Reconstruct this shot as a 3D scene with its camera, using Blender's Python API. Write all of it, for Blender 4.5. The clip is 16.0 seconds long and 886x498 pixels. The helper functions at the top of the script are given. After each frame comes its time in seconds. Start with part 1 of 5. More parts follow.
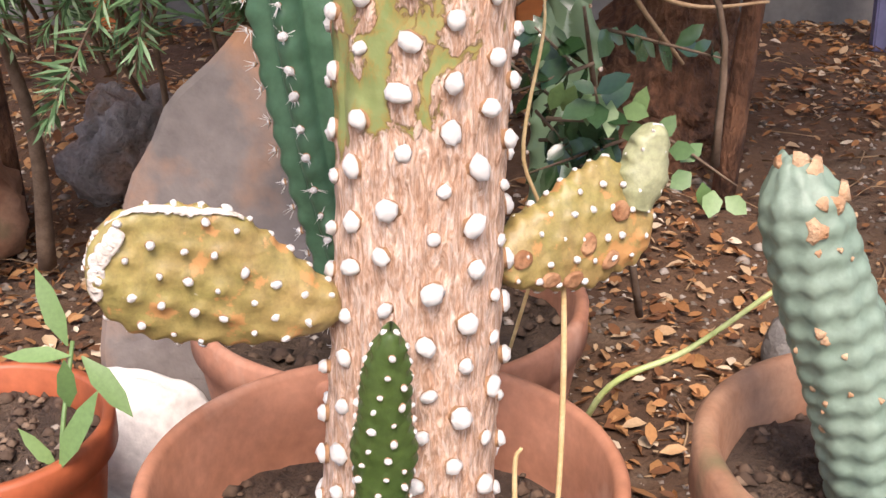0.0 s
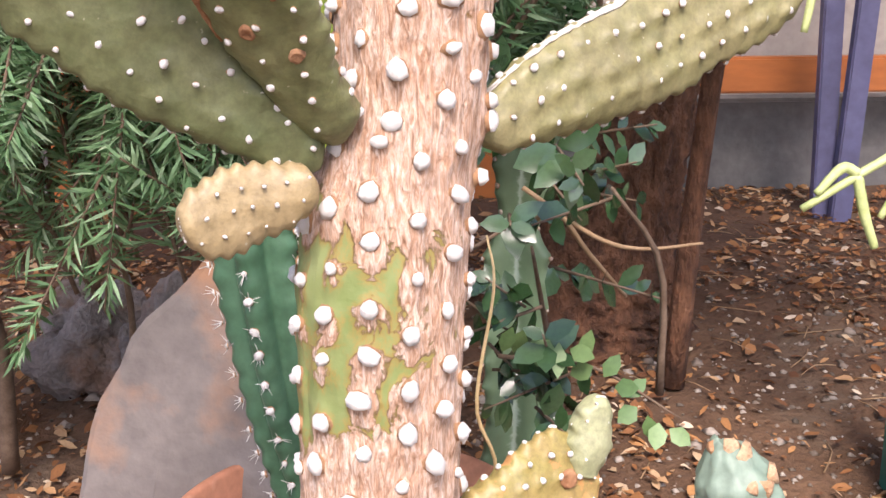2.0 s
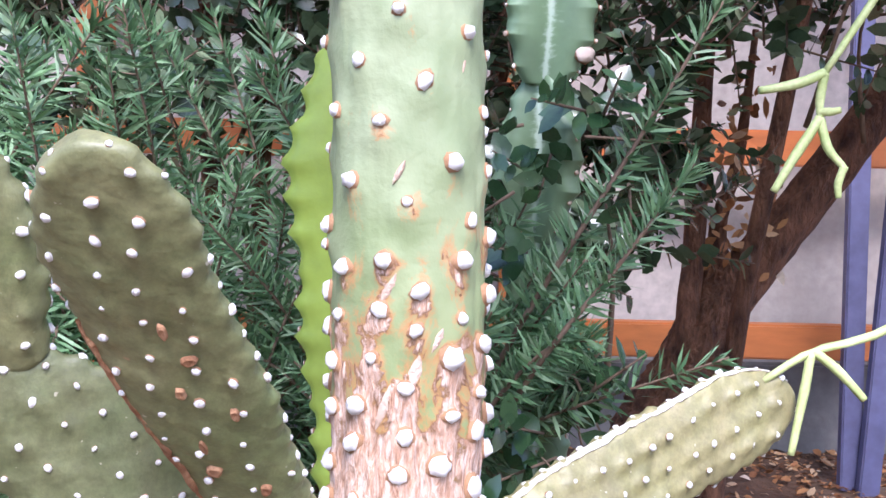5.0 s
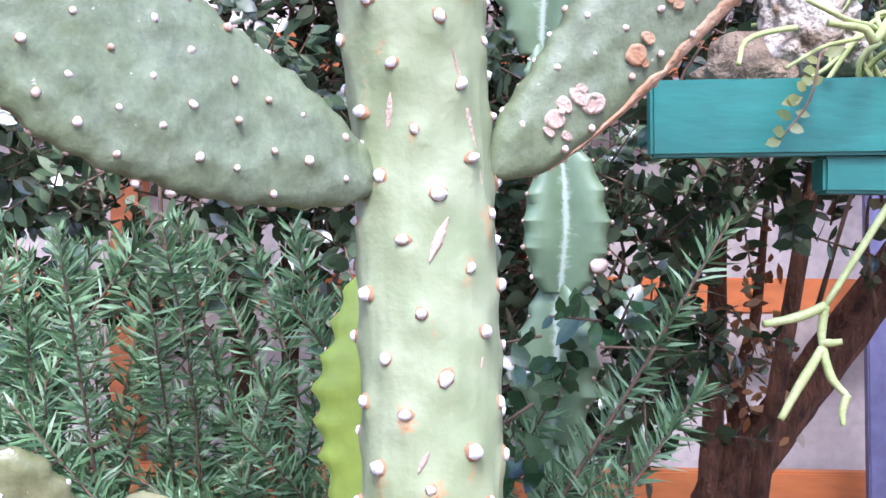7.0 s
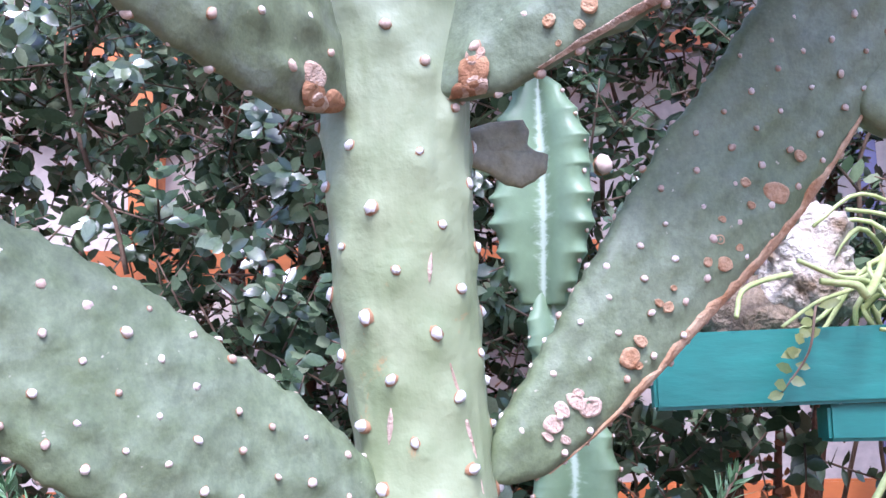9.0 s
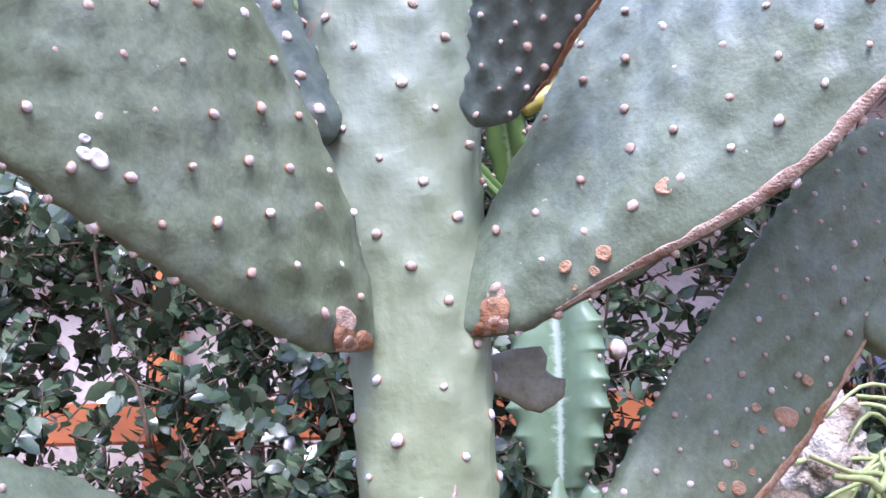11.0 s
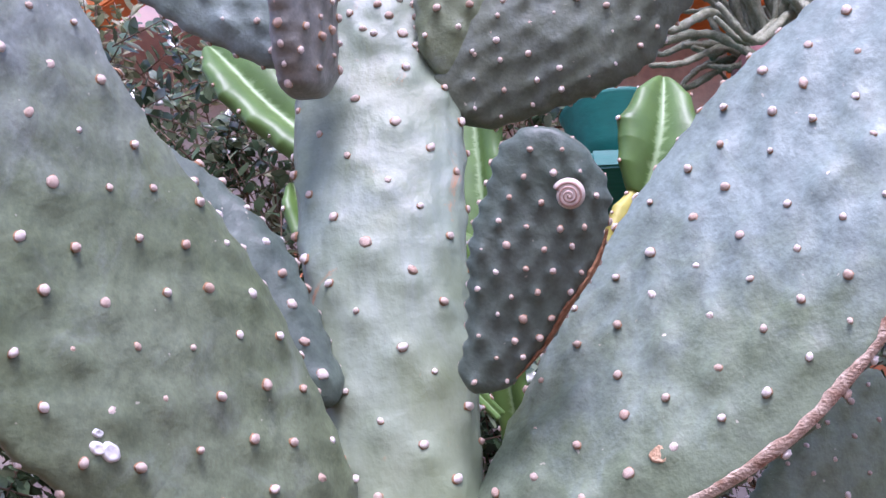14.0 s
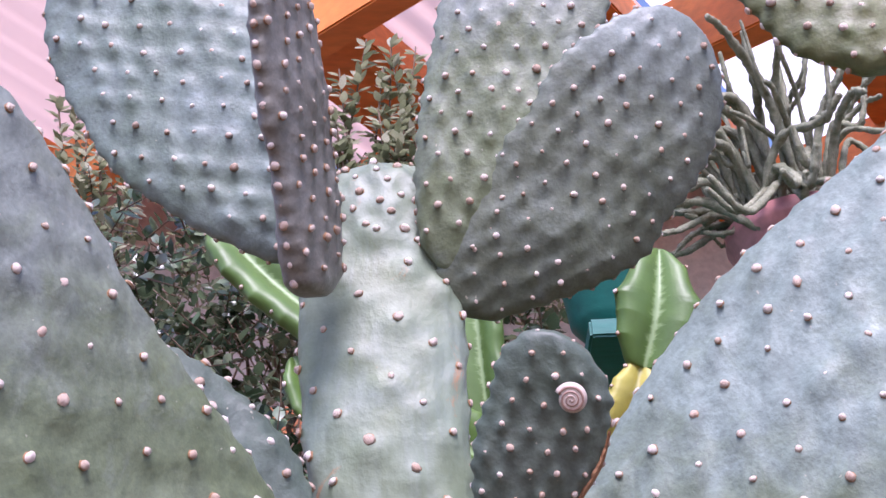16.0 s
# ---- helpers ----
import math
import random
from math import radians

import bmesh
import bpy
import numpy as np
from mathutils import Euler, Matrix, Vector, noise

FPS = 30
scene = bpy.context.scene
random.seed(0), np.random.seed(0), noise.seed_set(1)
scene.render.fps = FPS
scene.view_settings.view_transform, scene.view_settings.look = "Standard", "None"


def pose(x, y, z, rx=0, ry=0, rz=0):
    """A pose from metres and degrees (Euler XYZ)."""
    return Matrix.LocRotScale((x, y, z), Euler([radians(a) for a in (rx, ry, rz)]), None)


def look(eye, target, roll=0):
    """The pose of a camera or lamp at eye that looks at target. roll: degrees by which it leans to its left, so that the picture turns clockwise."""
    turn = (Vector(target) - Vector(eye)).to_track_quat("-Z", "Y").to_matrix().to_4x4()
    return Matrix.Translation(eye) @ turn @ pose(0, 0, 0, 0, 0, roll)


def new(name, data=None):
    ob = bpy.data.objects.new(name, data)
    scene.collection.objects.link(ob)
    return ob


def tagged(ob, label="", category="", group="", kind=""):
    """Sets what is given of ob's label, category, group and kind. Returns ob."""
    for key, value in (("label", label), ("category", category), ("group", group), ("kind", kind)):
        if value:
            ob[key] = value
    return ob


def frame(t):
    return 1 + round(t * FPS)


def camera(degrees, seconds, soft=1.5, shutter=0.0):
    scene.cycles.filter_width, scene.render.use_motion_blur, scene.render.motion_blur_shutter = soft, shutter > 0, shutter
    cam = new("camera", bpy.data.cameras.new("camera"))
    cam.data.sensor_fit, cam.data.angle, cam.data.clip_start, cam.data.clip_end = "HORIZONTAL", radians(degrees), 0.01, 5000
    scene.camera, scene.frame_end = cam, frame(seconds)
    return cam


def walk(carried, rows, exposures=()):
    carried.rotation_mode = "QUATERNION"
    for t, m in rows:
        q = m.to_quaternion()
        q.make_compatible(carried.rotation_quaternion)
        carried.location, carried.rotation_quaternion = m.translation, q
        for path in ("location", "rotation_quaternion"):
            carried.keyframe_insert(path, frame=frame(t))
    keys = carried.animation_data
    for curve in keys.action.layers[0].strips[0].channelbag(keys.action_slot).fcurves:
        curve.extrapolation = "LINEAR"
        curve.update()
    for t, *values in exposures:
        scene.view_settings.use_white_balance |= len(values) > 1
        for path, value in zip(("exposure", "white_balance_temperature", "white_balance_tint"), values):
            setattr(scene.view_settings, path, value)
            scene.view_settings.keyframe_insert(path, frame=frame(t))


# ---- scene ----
cam = camera(42.1, 16.0)
METRES, EYE, TILT, LEAN, TURN = 0.78, 0.80, -22.0, 0.0, 0.0
ROWS = [
    (0.0, 0.0, 0.0, 0.0, -0.0, 0.0, 0.0),
    (0.5, 0.0011, -0.0335, 0.0339, -0.51, 1.39, 0.11),
    (1.0, -0.0098, -0.0454, 0.061, -0.87, 2.68, 0.03),
    (1.5, -0.0042, -0.0629, 0.0908, -1.34, 4.22, 0.14),
    (2.0, 0.0034, -0.0817, 0.1377, -1.95, 6.29, 1.12),
    (2.5, 0.0162, -0.0912, 0.1751, -2.1, 8.19, 0.51),
    (3.0, 0.0263, -0.1013, 0.21, -1.24, 9.85, 0.45),
    (3.5, 0.0268, -0.1326, 0.2518, -1.56, 12.01, 0.3),
    (4.0, 0.0333, -0.142, 0.2732, -1.54, 13.6, -0.38),
    (6.5, 0.0429, -0.2611, 0.4422, 0.74, 19.75, -0.89),
    (7.0, 0.0415, -0.2973, 0.4583, 0.81, 21.41, -0.89),
    (7.5, 0.0465, -0.3156, 0.4924, 1.66, 23.72, -0.45),
    (8.0, 0.0581, -0.3353, 0.5166, 1.63, 26.23, -0.02),
    (8.5, 0.0603, -0.3601, 0.5315, 1.76, 28.32, 0.14),
    (9.0, 0.0563, -0.3716, 0.5555, 2.19, 30.14, 0.3),
    (9.5, 0.0512, -0.4021, 0.5734, 2.64, 31.48, -0.0),
    (10.0, 0.0513, -0.4299, 0.5885, 2.87, 33.3, 0.02),
    (12.5, 0.0517, -0.5253, 0.6339, 2.79, 40.13, 0.32),
    (13.0, 0.0519, -0.5399, 0.6445, 2.89, 41.69, 0.13),
    (13.5, 0.05, -0.5461, 0.6521, 2.8, 43.33, 0.23),
    (14.0, 0.0543, -0.5622, 0.66, 3.01, 44.44, 0.51),
    (14.5, 0.0581, -0.5687, 0.6641, 2.91, 45.66, 0.68),
    (15.0, 0.0573, -0.5806, 0.6739, 2.72, 47.54, 0.74),
    (15.5, 0.0567, -0.612, 0.6853, 2.91, 50.0, 0.72),
    (16.0, 0.0515, -0.6188, 0.6865, 3.25, 51.35, 0.96),
]
walk(cam, [(t, pose(0, 0, EYE, TILT, LEAN, TURN) @ pose(METRES * x, METRES * y, METRES * z, 90 + pitch, roll, yaw)) for t, x, y, z, yaw, pitch, roll in ROWS],
     exposures=[(0.0, 1.05, 6900, 21), (2.5, 1.3, 6500, 22), (4.0, 1.4, 5800, 22), (6.5, 1.6, 5450, 29), (9.0, 1.53, 5250, 31), (12.5, 1.12, 5350, 37), (14.5, 0.98, 5500, 37), (16.0, 0.94, 5700, 36)])

# ---- sky and sun ----
world = bpy.data.worlds.new("sky")
scene.world = world
world.use_nodes = True
wn = world.node_tree
sky = wn.nodes.new("ShaderNodeTexSky")
sky.sky_type, sky.sun_disc = "NISHITA", False
sky.sun_elevation, sky.sun_rotation = radians(51), radians(178)
sky.air_density, sky.dust_density = 1.0, 2.0
wn.links.new(sky.outputs[0], wn.nodes["Background"].inputs[0])
wn.nodes["Background"].inputs[1].default_value = 0.15
sun = new("sun", bpy.data.lights.new("sun", "SUN"))
sun.data.energy, sun.data.angle, sun.data.color = 2.7, radians(22), (1.0, 0.95, 0.88)
sun.matrix_world = look((0.1, -3.3, 4.1), (0, 0, 0))


# ---- building helpers ----
WORLD_OF = {}


def thing(name, at, label, category, group="", kind=""):
    ob = new(name)
    ob.location = at
    WORLD_OF[ob.name] = Matrix.Translation(at)
    return tagged(ob, label, category, group, kind)


def mesh_data(name, verts, faces, mats, smooth=True, slots=None):
    me = bpy.data.meshes.new(name)
    me.from_pydata([tuple(v) for v in verts], [], [tuple(f) for f in faces])
    for m in mats if isinstance(mats, (list, tuple)) else [mats]:
        me.materials.append(m)
    if smooth:
        me.polygons.foreach_set("use_smooth", [True] * len(me.polygons))
    if slots is not None:
        me.polygons.foreach_set("material_index", slots)
    me.update()
    return me


def place(name, me, parent=None, m=None, label="", kind=""):
    """Link a mesh at the world pose m, under parent."""
    ob = new(name, me)
    m = m or Matrix()
    ob.matrix_basis = m
    if parent is not None:
        ob.parent = parent
        ob.matrix_parent_inverse = WORLD_OF[parent.name].inverted()
    WORLD_OF[ob.name] = m
    return tagged(ob, label, kind=kind)


def part(name, bm, material, parent, label="", smooth=True):
    smooth = smooth and len(bm.faces) > 60
    me = bpy.data.meshes.new(name)
    bm.to_mesh(me)
    bm.free()
    me.materials.append(material)
    if smooth:
        me.polygons.foreach_set("use_smooth", [True] * len(me.polygons))
    return place(name, me, parent, None, label)


def unit(v):
    v = np.asarray(v, float)
    return v / np.linalg.norm(v)


def loft_faces(n, m, first=0, cap=True):
    fs = []
    for i in range(n - 1):
        a, b = first + i * m, first + (i + 1) * m
        for j in range(m):
            k = (j + 1) % m
            fs.append((a + j, a + k, b + k, b + j))
    if cap:
        fs.append(tuple(first + j for j in reversed(range(m))))
        fs.append(tuple(first + (n - 1) * m + j for j in range(m)))
    return fs


def bezier_like(points, n):
    """A smooth line through a few points (Catmull-Rom)."""
    p = np.array(points, float)
    p = np.vstack([2 * p[0] - p[1], p, 2 * p[-1] - p[-2]])
    out = []
    segs = len(p) - 3
    for t in np.linspace(0, segs - 1e-6, n):
        i = int(t)
        f = t - i
        a, b, c, d = p[i:i + 4]
        out.append(0.5 * (2 * b + (c - a) * f + (2 * a - 5 * b + 4 * c - d) * f * f + (3 * b - a - 3 * c + d) * f ** 3))
    return np.array(out)


def tube_geo(points, radii, n=16, m=8, rough=0.0, rng=None, first=0, ridge=0.0):
    """Vertices and faces of a round tapering tube through points."""
    c = bezier_like(points, n)
    r = np.interp(np.linspace(0, 1, n), np.linspace(0, 1, len(radii)), radii)
    t = np.gradient(c, axis=0)
    ref = np.array((0.31, 0.9, 0.17)) if abs(unit(t[0])[1]) < 0.8 else np.array((0.9, 0.2, 0.3))
    vs = []
    for i in range(n):
        d = unit(t[i])
        a = unit(np.cross(d, ref))
        b = np.cross(d, a)
        for j in range(m):
            th = 2 * math.pi * j / m
            rr = r[i] * (1 + (rng.uniform(-rough, rough) if rng else 0))
            if ridge:
                rr *= 1 + ridge * (noise.noise((2.6 * math.cos(th), 2.6 * math.sin(th), 5 * c[i][2])) + 0.6 * noise.noise((6 * math.cos(th), 6 * math.sin(th), 9 * c[i][2])))
            vs.append(c[i] + rr * (a * math.cos(th) + b * math.sin(th)))
    return vs, loft_faces(n, m, first)


def tube(name, points, radii, material, parent, n=16, m=8, rough=0.0, rng=None, label="", ridge=0.0):
    vs, fs = tube_geo(points, radii, n, m, rough, rng, 0, ridge)
    return place(name, mesh_data(name, vs, fs, material), parent, None, label)


class Heap:
    """Many small pieces gathered into one mesh."""

    def __init__(self):
        self.v, self.f, self.n = [], [], 0

    def add(self, vs, fs):
        self.v.append(np.asarray(vs, float))
        self.f += [tuple(i + self.n for i in f) for f in fs]
        self.n += len(vs)

    def put(self, name, material, parent=None, label="", kind="", smooth=True):
        return place(name, mesh_data(name, np.vstack(self.v), self.f, material, smooth), parent, None, label, kind)


def board_bm(size, centre, bevel=0.004, turn=None):
    bm = bmesh.new()
    bmesh.ops.create_cube(bm, size=1)
    bmesh.ops.scale(bm, vec=size, verts=bm.verts)
    if bevel:
        bmesh.ops.bevel(bm, geom=bm.edges[:], offset=bevel, segments=2, affect="EDGES")
    bmesh.ops.transform(bm, matrix=Matrix.Translation(centre) @ (turn or Matrix()), verts=bm.verts)
    return bm


def lathe_bm(profile, centre, m=72, wobble=0.0):
    """A turned body from (radius, height) pairs."""
    bm = bmesh.new()
    rings = []
    for r, z in profile:
        ring = []
        for j in range(m):
            a = 2 * math.pi * j / m
            k = 1 + wobble * math.sin(2 * a + 0.7)
            ring.append(bm.verts.new((centre[0] + k * r * math.cos(a), centre[1] + k * r * math.sin(a), centre[2] + z)))
        rings.append(ring)
    for a, b in zip(rings, rings[1:]):
        for j in range(m):
            k = (j + 1) % m
            bm.faces.new((a[j], a[k], b[k], b[j]))
    bm.faces.new(list(reversed(rings[0])))
    bm.faces.new(rings[-1])
    return bm


# ---- materials ----
def shader(name, rough=0.6, metal=0.0):
    m = bpy.data.materials.new(name)
    m.use_nodes = True
    b = m.node_tree.nodes["Principled BSDF"]
    b.inputs["Roughness"].default_value, b.inputs["Metallic"].default_value = rough, metal
    return m, m.node_tree, b


def node(nt, kind, **kw):
    n = nt.nodes.new(kind)
    for k, v in kw.items():
        n.inputs[k.replace("_", " ")].default_value = v
    return n


def coords(nt, scale=(1, 1, 1)):
    c = nt.nodes.new("ShaderNodeTexCoord")
    mp = nt.nodes.new("ShaderNodeMapping")
    mp.inputs["Scale"].default_value = scale
    nt.links.new(c.outputs["Object"], mp.inputs["Vector"])
    return mp.outputs[0]


def grain(nt, scale, detail=4.0, stretch=(1, 1, 1), rough=0.55, distort=0.0):
    n = node(nt, "ShaderNodeTexNoise", Scale=scale, Detail=detail, Roughness=rough, Distortion=distort)
    nt.links.new(coords(nt, stretch), n.inputs["Vector"])
    return n.outputs["Fac"]


def ramp(nt, fac, *stops):
    r = nt.nodes.new("ShaderNodeValToRGB")
    e = r.color_ramp.elements
    while len(e) < len(stops):
        e.new(0.5)
    for i, (p, c) in enumerate(stops):
        e[i].position = p
        e[i].color = (*c, 1) if isinstance(c, tuple) else (c, c, c, 1)
    nt.links.new(fac, r.inputs[0])
    return r.outputs[0]


def blend(nt, fac, a, b, mode="MIX"):
    n = nt.nodes.new("ShaderNodeMix")
    n.data_type, n.blend_type = "RGBA", mode
    for sock, v in ((n.inputs[0], fac), (n.inputs[6], a), (n.inputs[7], b)):
        if isinstance(v, (int, float)):
            sock.default_value = v
        elif isinstance(v, tuple):
            sock.default_value = (*v, 1)
        else:
            nt.links.new(v, sock)
    return n.outputs[2]


def calc(nt, op, a, b=0.0, clamp=False):
    n = nt.nodes.new("ShaderNodeMath")
    n.operation, n.use_clamp = op, clamp
    for sock, v in ((n.inputs[0], a), (n.inputs[1], b)):
        if isinstance(v, (int, float)):
            sock.default_value = v
        else:
            nt.links.new(v, sock)
    return n.outputs[0]


def relief(nt, bsdf, height, strength=0.4, depth=0.002):
    n = node(nt, "ShaderNodeBump", Strength=strength, Distance=depth)
    nt.links.new(height, n.inputs["Height"])
    nt.links.new(n.outputs[0], bsdf.inputs["Normal"])


def colour(nt, bsdf, c):
    nt.links.new(c, bsdf.inputs["Base Color"])


def mottled(name, a, b, scale, rough=0.7, bump=0.3, depth=0.002, fine=6.0, stretch=(1, 1, 1), stain=None):
    """Two colours in soft patches, finer grain over them, and fine relief."""
    m, nt, bs = shader(name, rough)
    base = ramp(nt, grain(nt, scale, 5, stretch), (0.3, a), (0.7, b))
    g = grain(nt, scale * fine, 4, stretch)
    base = blend(nt, 0.55, base, ramp(nt, g, (0.25, 0.45), (0.75, 1.0)), "MULTIPLY")
    if stain:
        base = blend(nt, ramp(nt, grain(nt, scale * 0.6, 6), (0.55, 0.0), (0.68, 1.0)), base, stain)
    colour(nt, bs, base)
    relief(nt, bs, g, bump, depth)
    return m


def per_piece(name, stops, rough=0.5, by_object=False, bump=0.0, gloss=None, thin=0.0):
    """Colour that varies from piece to piece."""
    m, nt, bs = shader(name, rough)
    if by_object:
        r = nt.nodes.new("ShaderNodeObjectInfo").outputs["Random"]
    else:
        r = nt.nodes.new("ShaderNodeNewGeometry").outputs["Random Per Island"]
    c = ramp(nt, r, *stops)
    c = blend(nt, 0.5, c, ramp(nt, grain(nt, 220, 3), (0.3, 0.6), (0.7, 1.0)), "MULTIPLY")
    colour(nt, bs, c)
    if bump:
        relief(nt, bs, grain(nt, 300, 3), bump, 0.001)
    if gloss is not None:
        bs.inputs["Specular IOR Level"].default_value = gloss
    if thin:
        tr = nt.nodes.new("ShaderNodeBsdfTranslucent")
        mx = nt.nodes.new("ShaderNodeMixShader")
        mx.inputs[0].default_value = thin
        nt.links.new(c, tr.inputs[0])
        nt.links.new(bs.outputs[0], mx.inputs[1])
        nt.links.new(tr.outputs[0], mx.inputs[2])
        nt.links.new(mx.outputs[0], nt.nodes["Material Output"].inputs["Surface"])
    return m


def pad_skin(name, a, b, bloom, bloom_amount, scuff=(0.30, 0.20, 0.11), scuff_from=0.68, rough=0.5, waxed_from=None):
    """Cactus skin: two greens, a waxy bloom and a few corky scuffs."""
    m, nt, bs = shader(name, rough)
    c = ramp(nt, grain(nt, 9, 4), (0.32, a), (0.68, b))
    wax = calc(nt, "ADD", calc(nt, "MULTIPLY", grain(nt, 5.5, 3), 0.52), calc(nt, "MULTIPLY", grain(nt, 19, 8, distort=1.1, rough=0.68), 0.48))
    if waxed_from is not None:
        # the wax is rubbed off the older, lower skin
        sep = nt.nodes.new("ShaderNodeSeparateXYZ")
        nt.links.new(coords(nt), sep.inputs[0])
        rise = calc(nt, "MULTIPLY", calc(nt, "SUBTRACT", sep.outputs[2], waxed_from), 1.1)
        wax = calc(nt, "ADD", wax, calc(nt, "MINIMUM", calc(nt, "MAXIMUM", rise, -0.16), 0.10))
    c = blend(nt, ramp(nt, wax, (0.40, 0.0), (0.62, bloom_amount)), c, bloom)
    c = blend(nt, 0.5, c, ramp(nt, grain(nt, 190, 5, rough=0.7), (0.3, 0.42), (0.62, 1.0)), "MULTIPLY")
    c = blend(nt, 0.6, c, ramp(nt, grain(nt, 48, 6, (1, 1, 0.6), 0.7, 0.7), (0.32, 0.55), (0.6, 1.0)), "MULTIPLY")
    spot = ramp(nt, grain(nt, 34, 7, rough=0.65), (scuff_from, 0.0), (scuff_from + 0.03, 1.0))
    c = blend(nt, spot, c, scuff)
    c = blend(nt, ramp(nt, grain(nt, 150, 2), (0.74, 0.0), (0.78, 0.7)), c, (0.45, 0.42, 0.32))
    colour(nt, bs, c)
    bs.inputs["Coat Weight"].default_value, bs.inputs["Coat Roughness"].default_value = 0.08, 0.35
    relief(nt, bs, calc(nt, "ADD", calc(nt, "ADD", grain(nt, 55, 4), calc(nt, "MULTIPLY", grain(nt, 24, 2), 2.0)), calc(nt, "MULTIPLY", grain(nt, 320, 3), 0.25)), 0.5, 0.0030)
    return m


def trunk_skin():
    """Green skin above, fibrous tan cork below and in bands."""
    m, nt, bs = shader("trunk_skin", 0.6)
    sep = nt.nodes.new("ShaderNodeSeparateXYZ")
    nt.links.new(coords(nt), sep.inputs[0])
    low = ramp(nt, grain(nt, 22, 5), (0.35, (0.19, 0.235, 0.115)), (0.65, (0.255, 0.295, 0.165)))
    high = ramp(nt, grain(nt, 14, 6, distort=0.5), (0.34, (0.15, 0.19, 0.105)), (0.66, (0.225, 0.28, 0.205)))
    high = blend(nt, ramp(nt, grain(nt, 13, 9, (1, 1, 0.5), 0.72, 1.2), (0.44, 0.0), (0.62, 0.6)), high, (0.25, 0.30, 0.26))
    high = blend(nt, 0.5, high, ramp(nt, grain(nt, 60, 6, (1, 1, 0.5), 0.7, 0.6), (0.32, 0.6), (0.6, 1.0)), "MULTIPLY")
    z01 = calc(nt, "DIVIDE", calc(nt, "SUBTRACT", sep.outputs[2], 0.3), 1.8)
    young = ramp(nt, grain(nt, 30, 5), (0.35, (0.15, 0.20, 0.06)), (0.65, (0.215, 0.25, 0.095)))
    low = blend(nt, ramp(nt, z01, (0.30, 0.0), (0.44, 1.0)), young, low)
    green = blend(nt, ramp(nt, z01, (0.64, 0.0), (0.84, 1.0)), low, high)
    fibre = grain(nt, 120, 6, (2.0, 2.0, 0.42), 0.72, 1.2)
    fine = grain(nt, 240, 4, (1.6, 1.6, 0.4), 0.6)
    bark = ramp(nt, fibre, (0.28, (0.26, 0.12, 0.055)), (0.42, (0.55, 0.32, 0.20)), (0.53, (0.71, 0.49, 0.36)), (0.64, (0.87, 0.70, 0.58)))
    bark = blend(nt, 0.45, bark, ramp(nt, fine, (0.35, 0.35), (0.6, 1.0)), "MULTIPLY")
    amount = ramp(nt, z01, (0.0, 1.0), (0.150, 0.9), (0.175, 0.42), (0.235, 0.36), (0.262, 0.80), (0.310, 0.82), (0.335, 0.40), (0.38, 0.26), (0.45, 0.04))
    side = calc(nt, "MULTIPLY", calc(nt, "ADD", sep.outputs[0], 0.01), 4.5)
    field = calc(nt, "ADD", calc(nt, "ADD", amount, calc(nt, "MULTIPLY", side, calc(nt, "LESS_THAN", sep.outputs[2], 0.86))), calc(nt, "MULTIPLY", calc(nt, "SUBTRACT", grain(nt, 26, 9, (1, 1, 0.7), 0.74, 0.6), 0.5), 2.0))
    # rusty, corky skin round the areoles
    scab = nt.nodes.new("ShaderNodeAttribute")
    scab.attribute_name = "scab"
    field = calc(nt, "ADD", field, calc(nt, "MULTIPLY", scab.outputs["Fac"], calc(nt, "ADD", 0.10, grain(nt, 150, 5, (1, 1, 0.5), 0.7, 0.5))))
    mask = ramp(nt, field, (0.47, 0.0), (0.55, 1.0))
    rust = ramp(nt, field, (0.30, 0.0), (0.48, 0.85))
    c = blend(nt, rust, green, ramp(nt, z01, (0.27, (0.30, 0.19, 0.05)), (0.34, (0.40, 0.17, 0.06))))
    colour(nt, bs, blend(nt, mask, c, bark))
    h = calc(nt, "ADD", calc(nt, "MULTIPLY", mask, calc(nt, "ADD", fibre, calc(nt, "MULTIPLY", fine, 0.6))), calc(nt, "ADD", calc(nt, "MULTIPLY", grain(nt, 120, 3), 0.16), calc(nt, "MULTIPLY", grain(nt, 38, 4, (1, 1, 0.6)), 0.35)))
    relief(nt, bs, h, 0.8, 0.006)
    rr = ramp(nt, mask, (0.0, 0.48), (1.0, 0.9))
    nt.links.new(rr, bs.inputs["Roughness"])
    return m


def variegated(name, green, stripe):
    """Angled succulent stem: pale feathered marks down the middle of each face."""
    m, nt, bs = shader(name, 0.45)
    at = nt.nodes.new("ShaderNodeAttribute")
    at.attribute_name = "core"
    f = calc(nt, "ADD", at.outputs["Fac"], calc(nt, "MULTIPLY", calc(nt, "SUBTRACT", grain(nt, 75, 6, (0.55, 0.55, 1.5), 0.65, 0.5), 0.5), 1.3))
    c = ramp(nt, grain(nt, 18, 4), (0.3, green), (0.7, tuple(min(1, 1.5 * g) for g in green)))
    colour(nt, bs, blend(nt, ramp(nt, f, (0.50, 0.0), (0.80, 0.85)), c, stripe))
    relief(nt, bs, grain(nt, 90, 3), 0.25, 0.002)
    return m


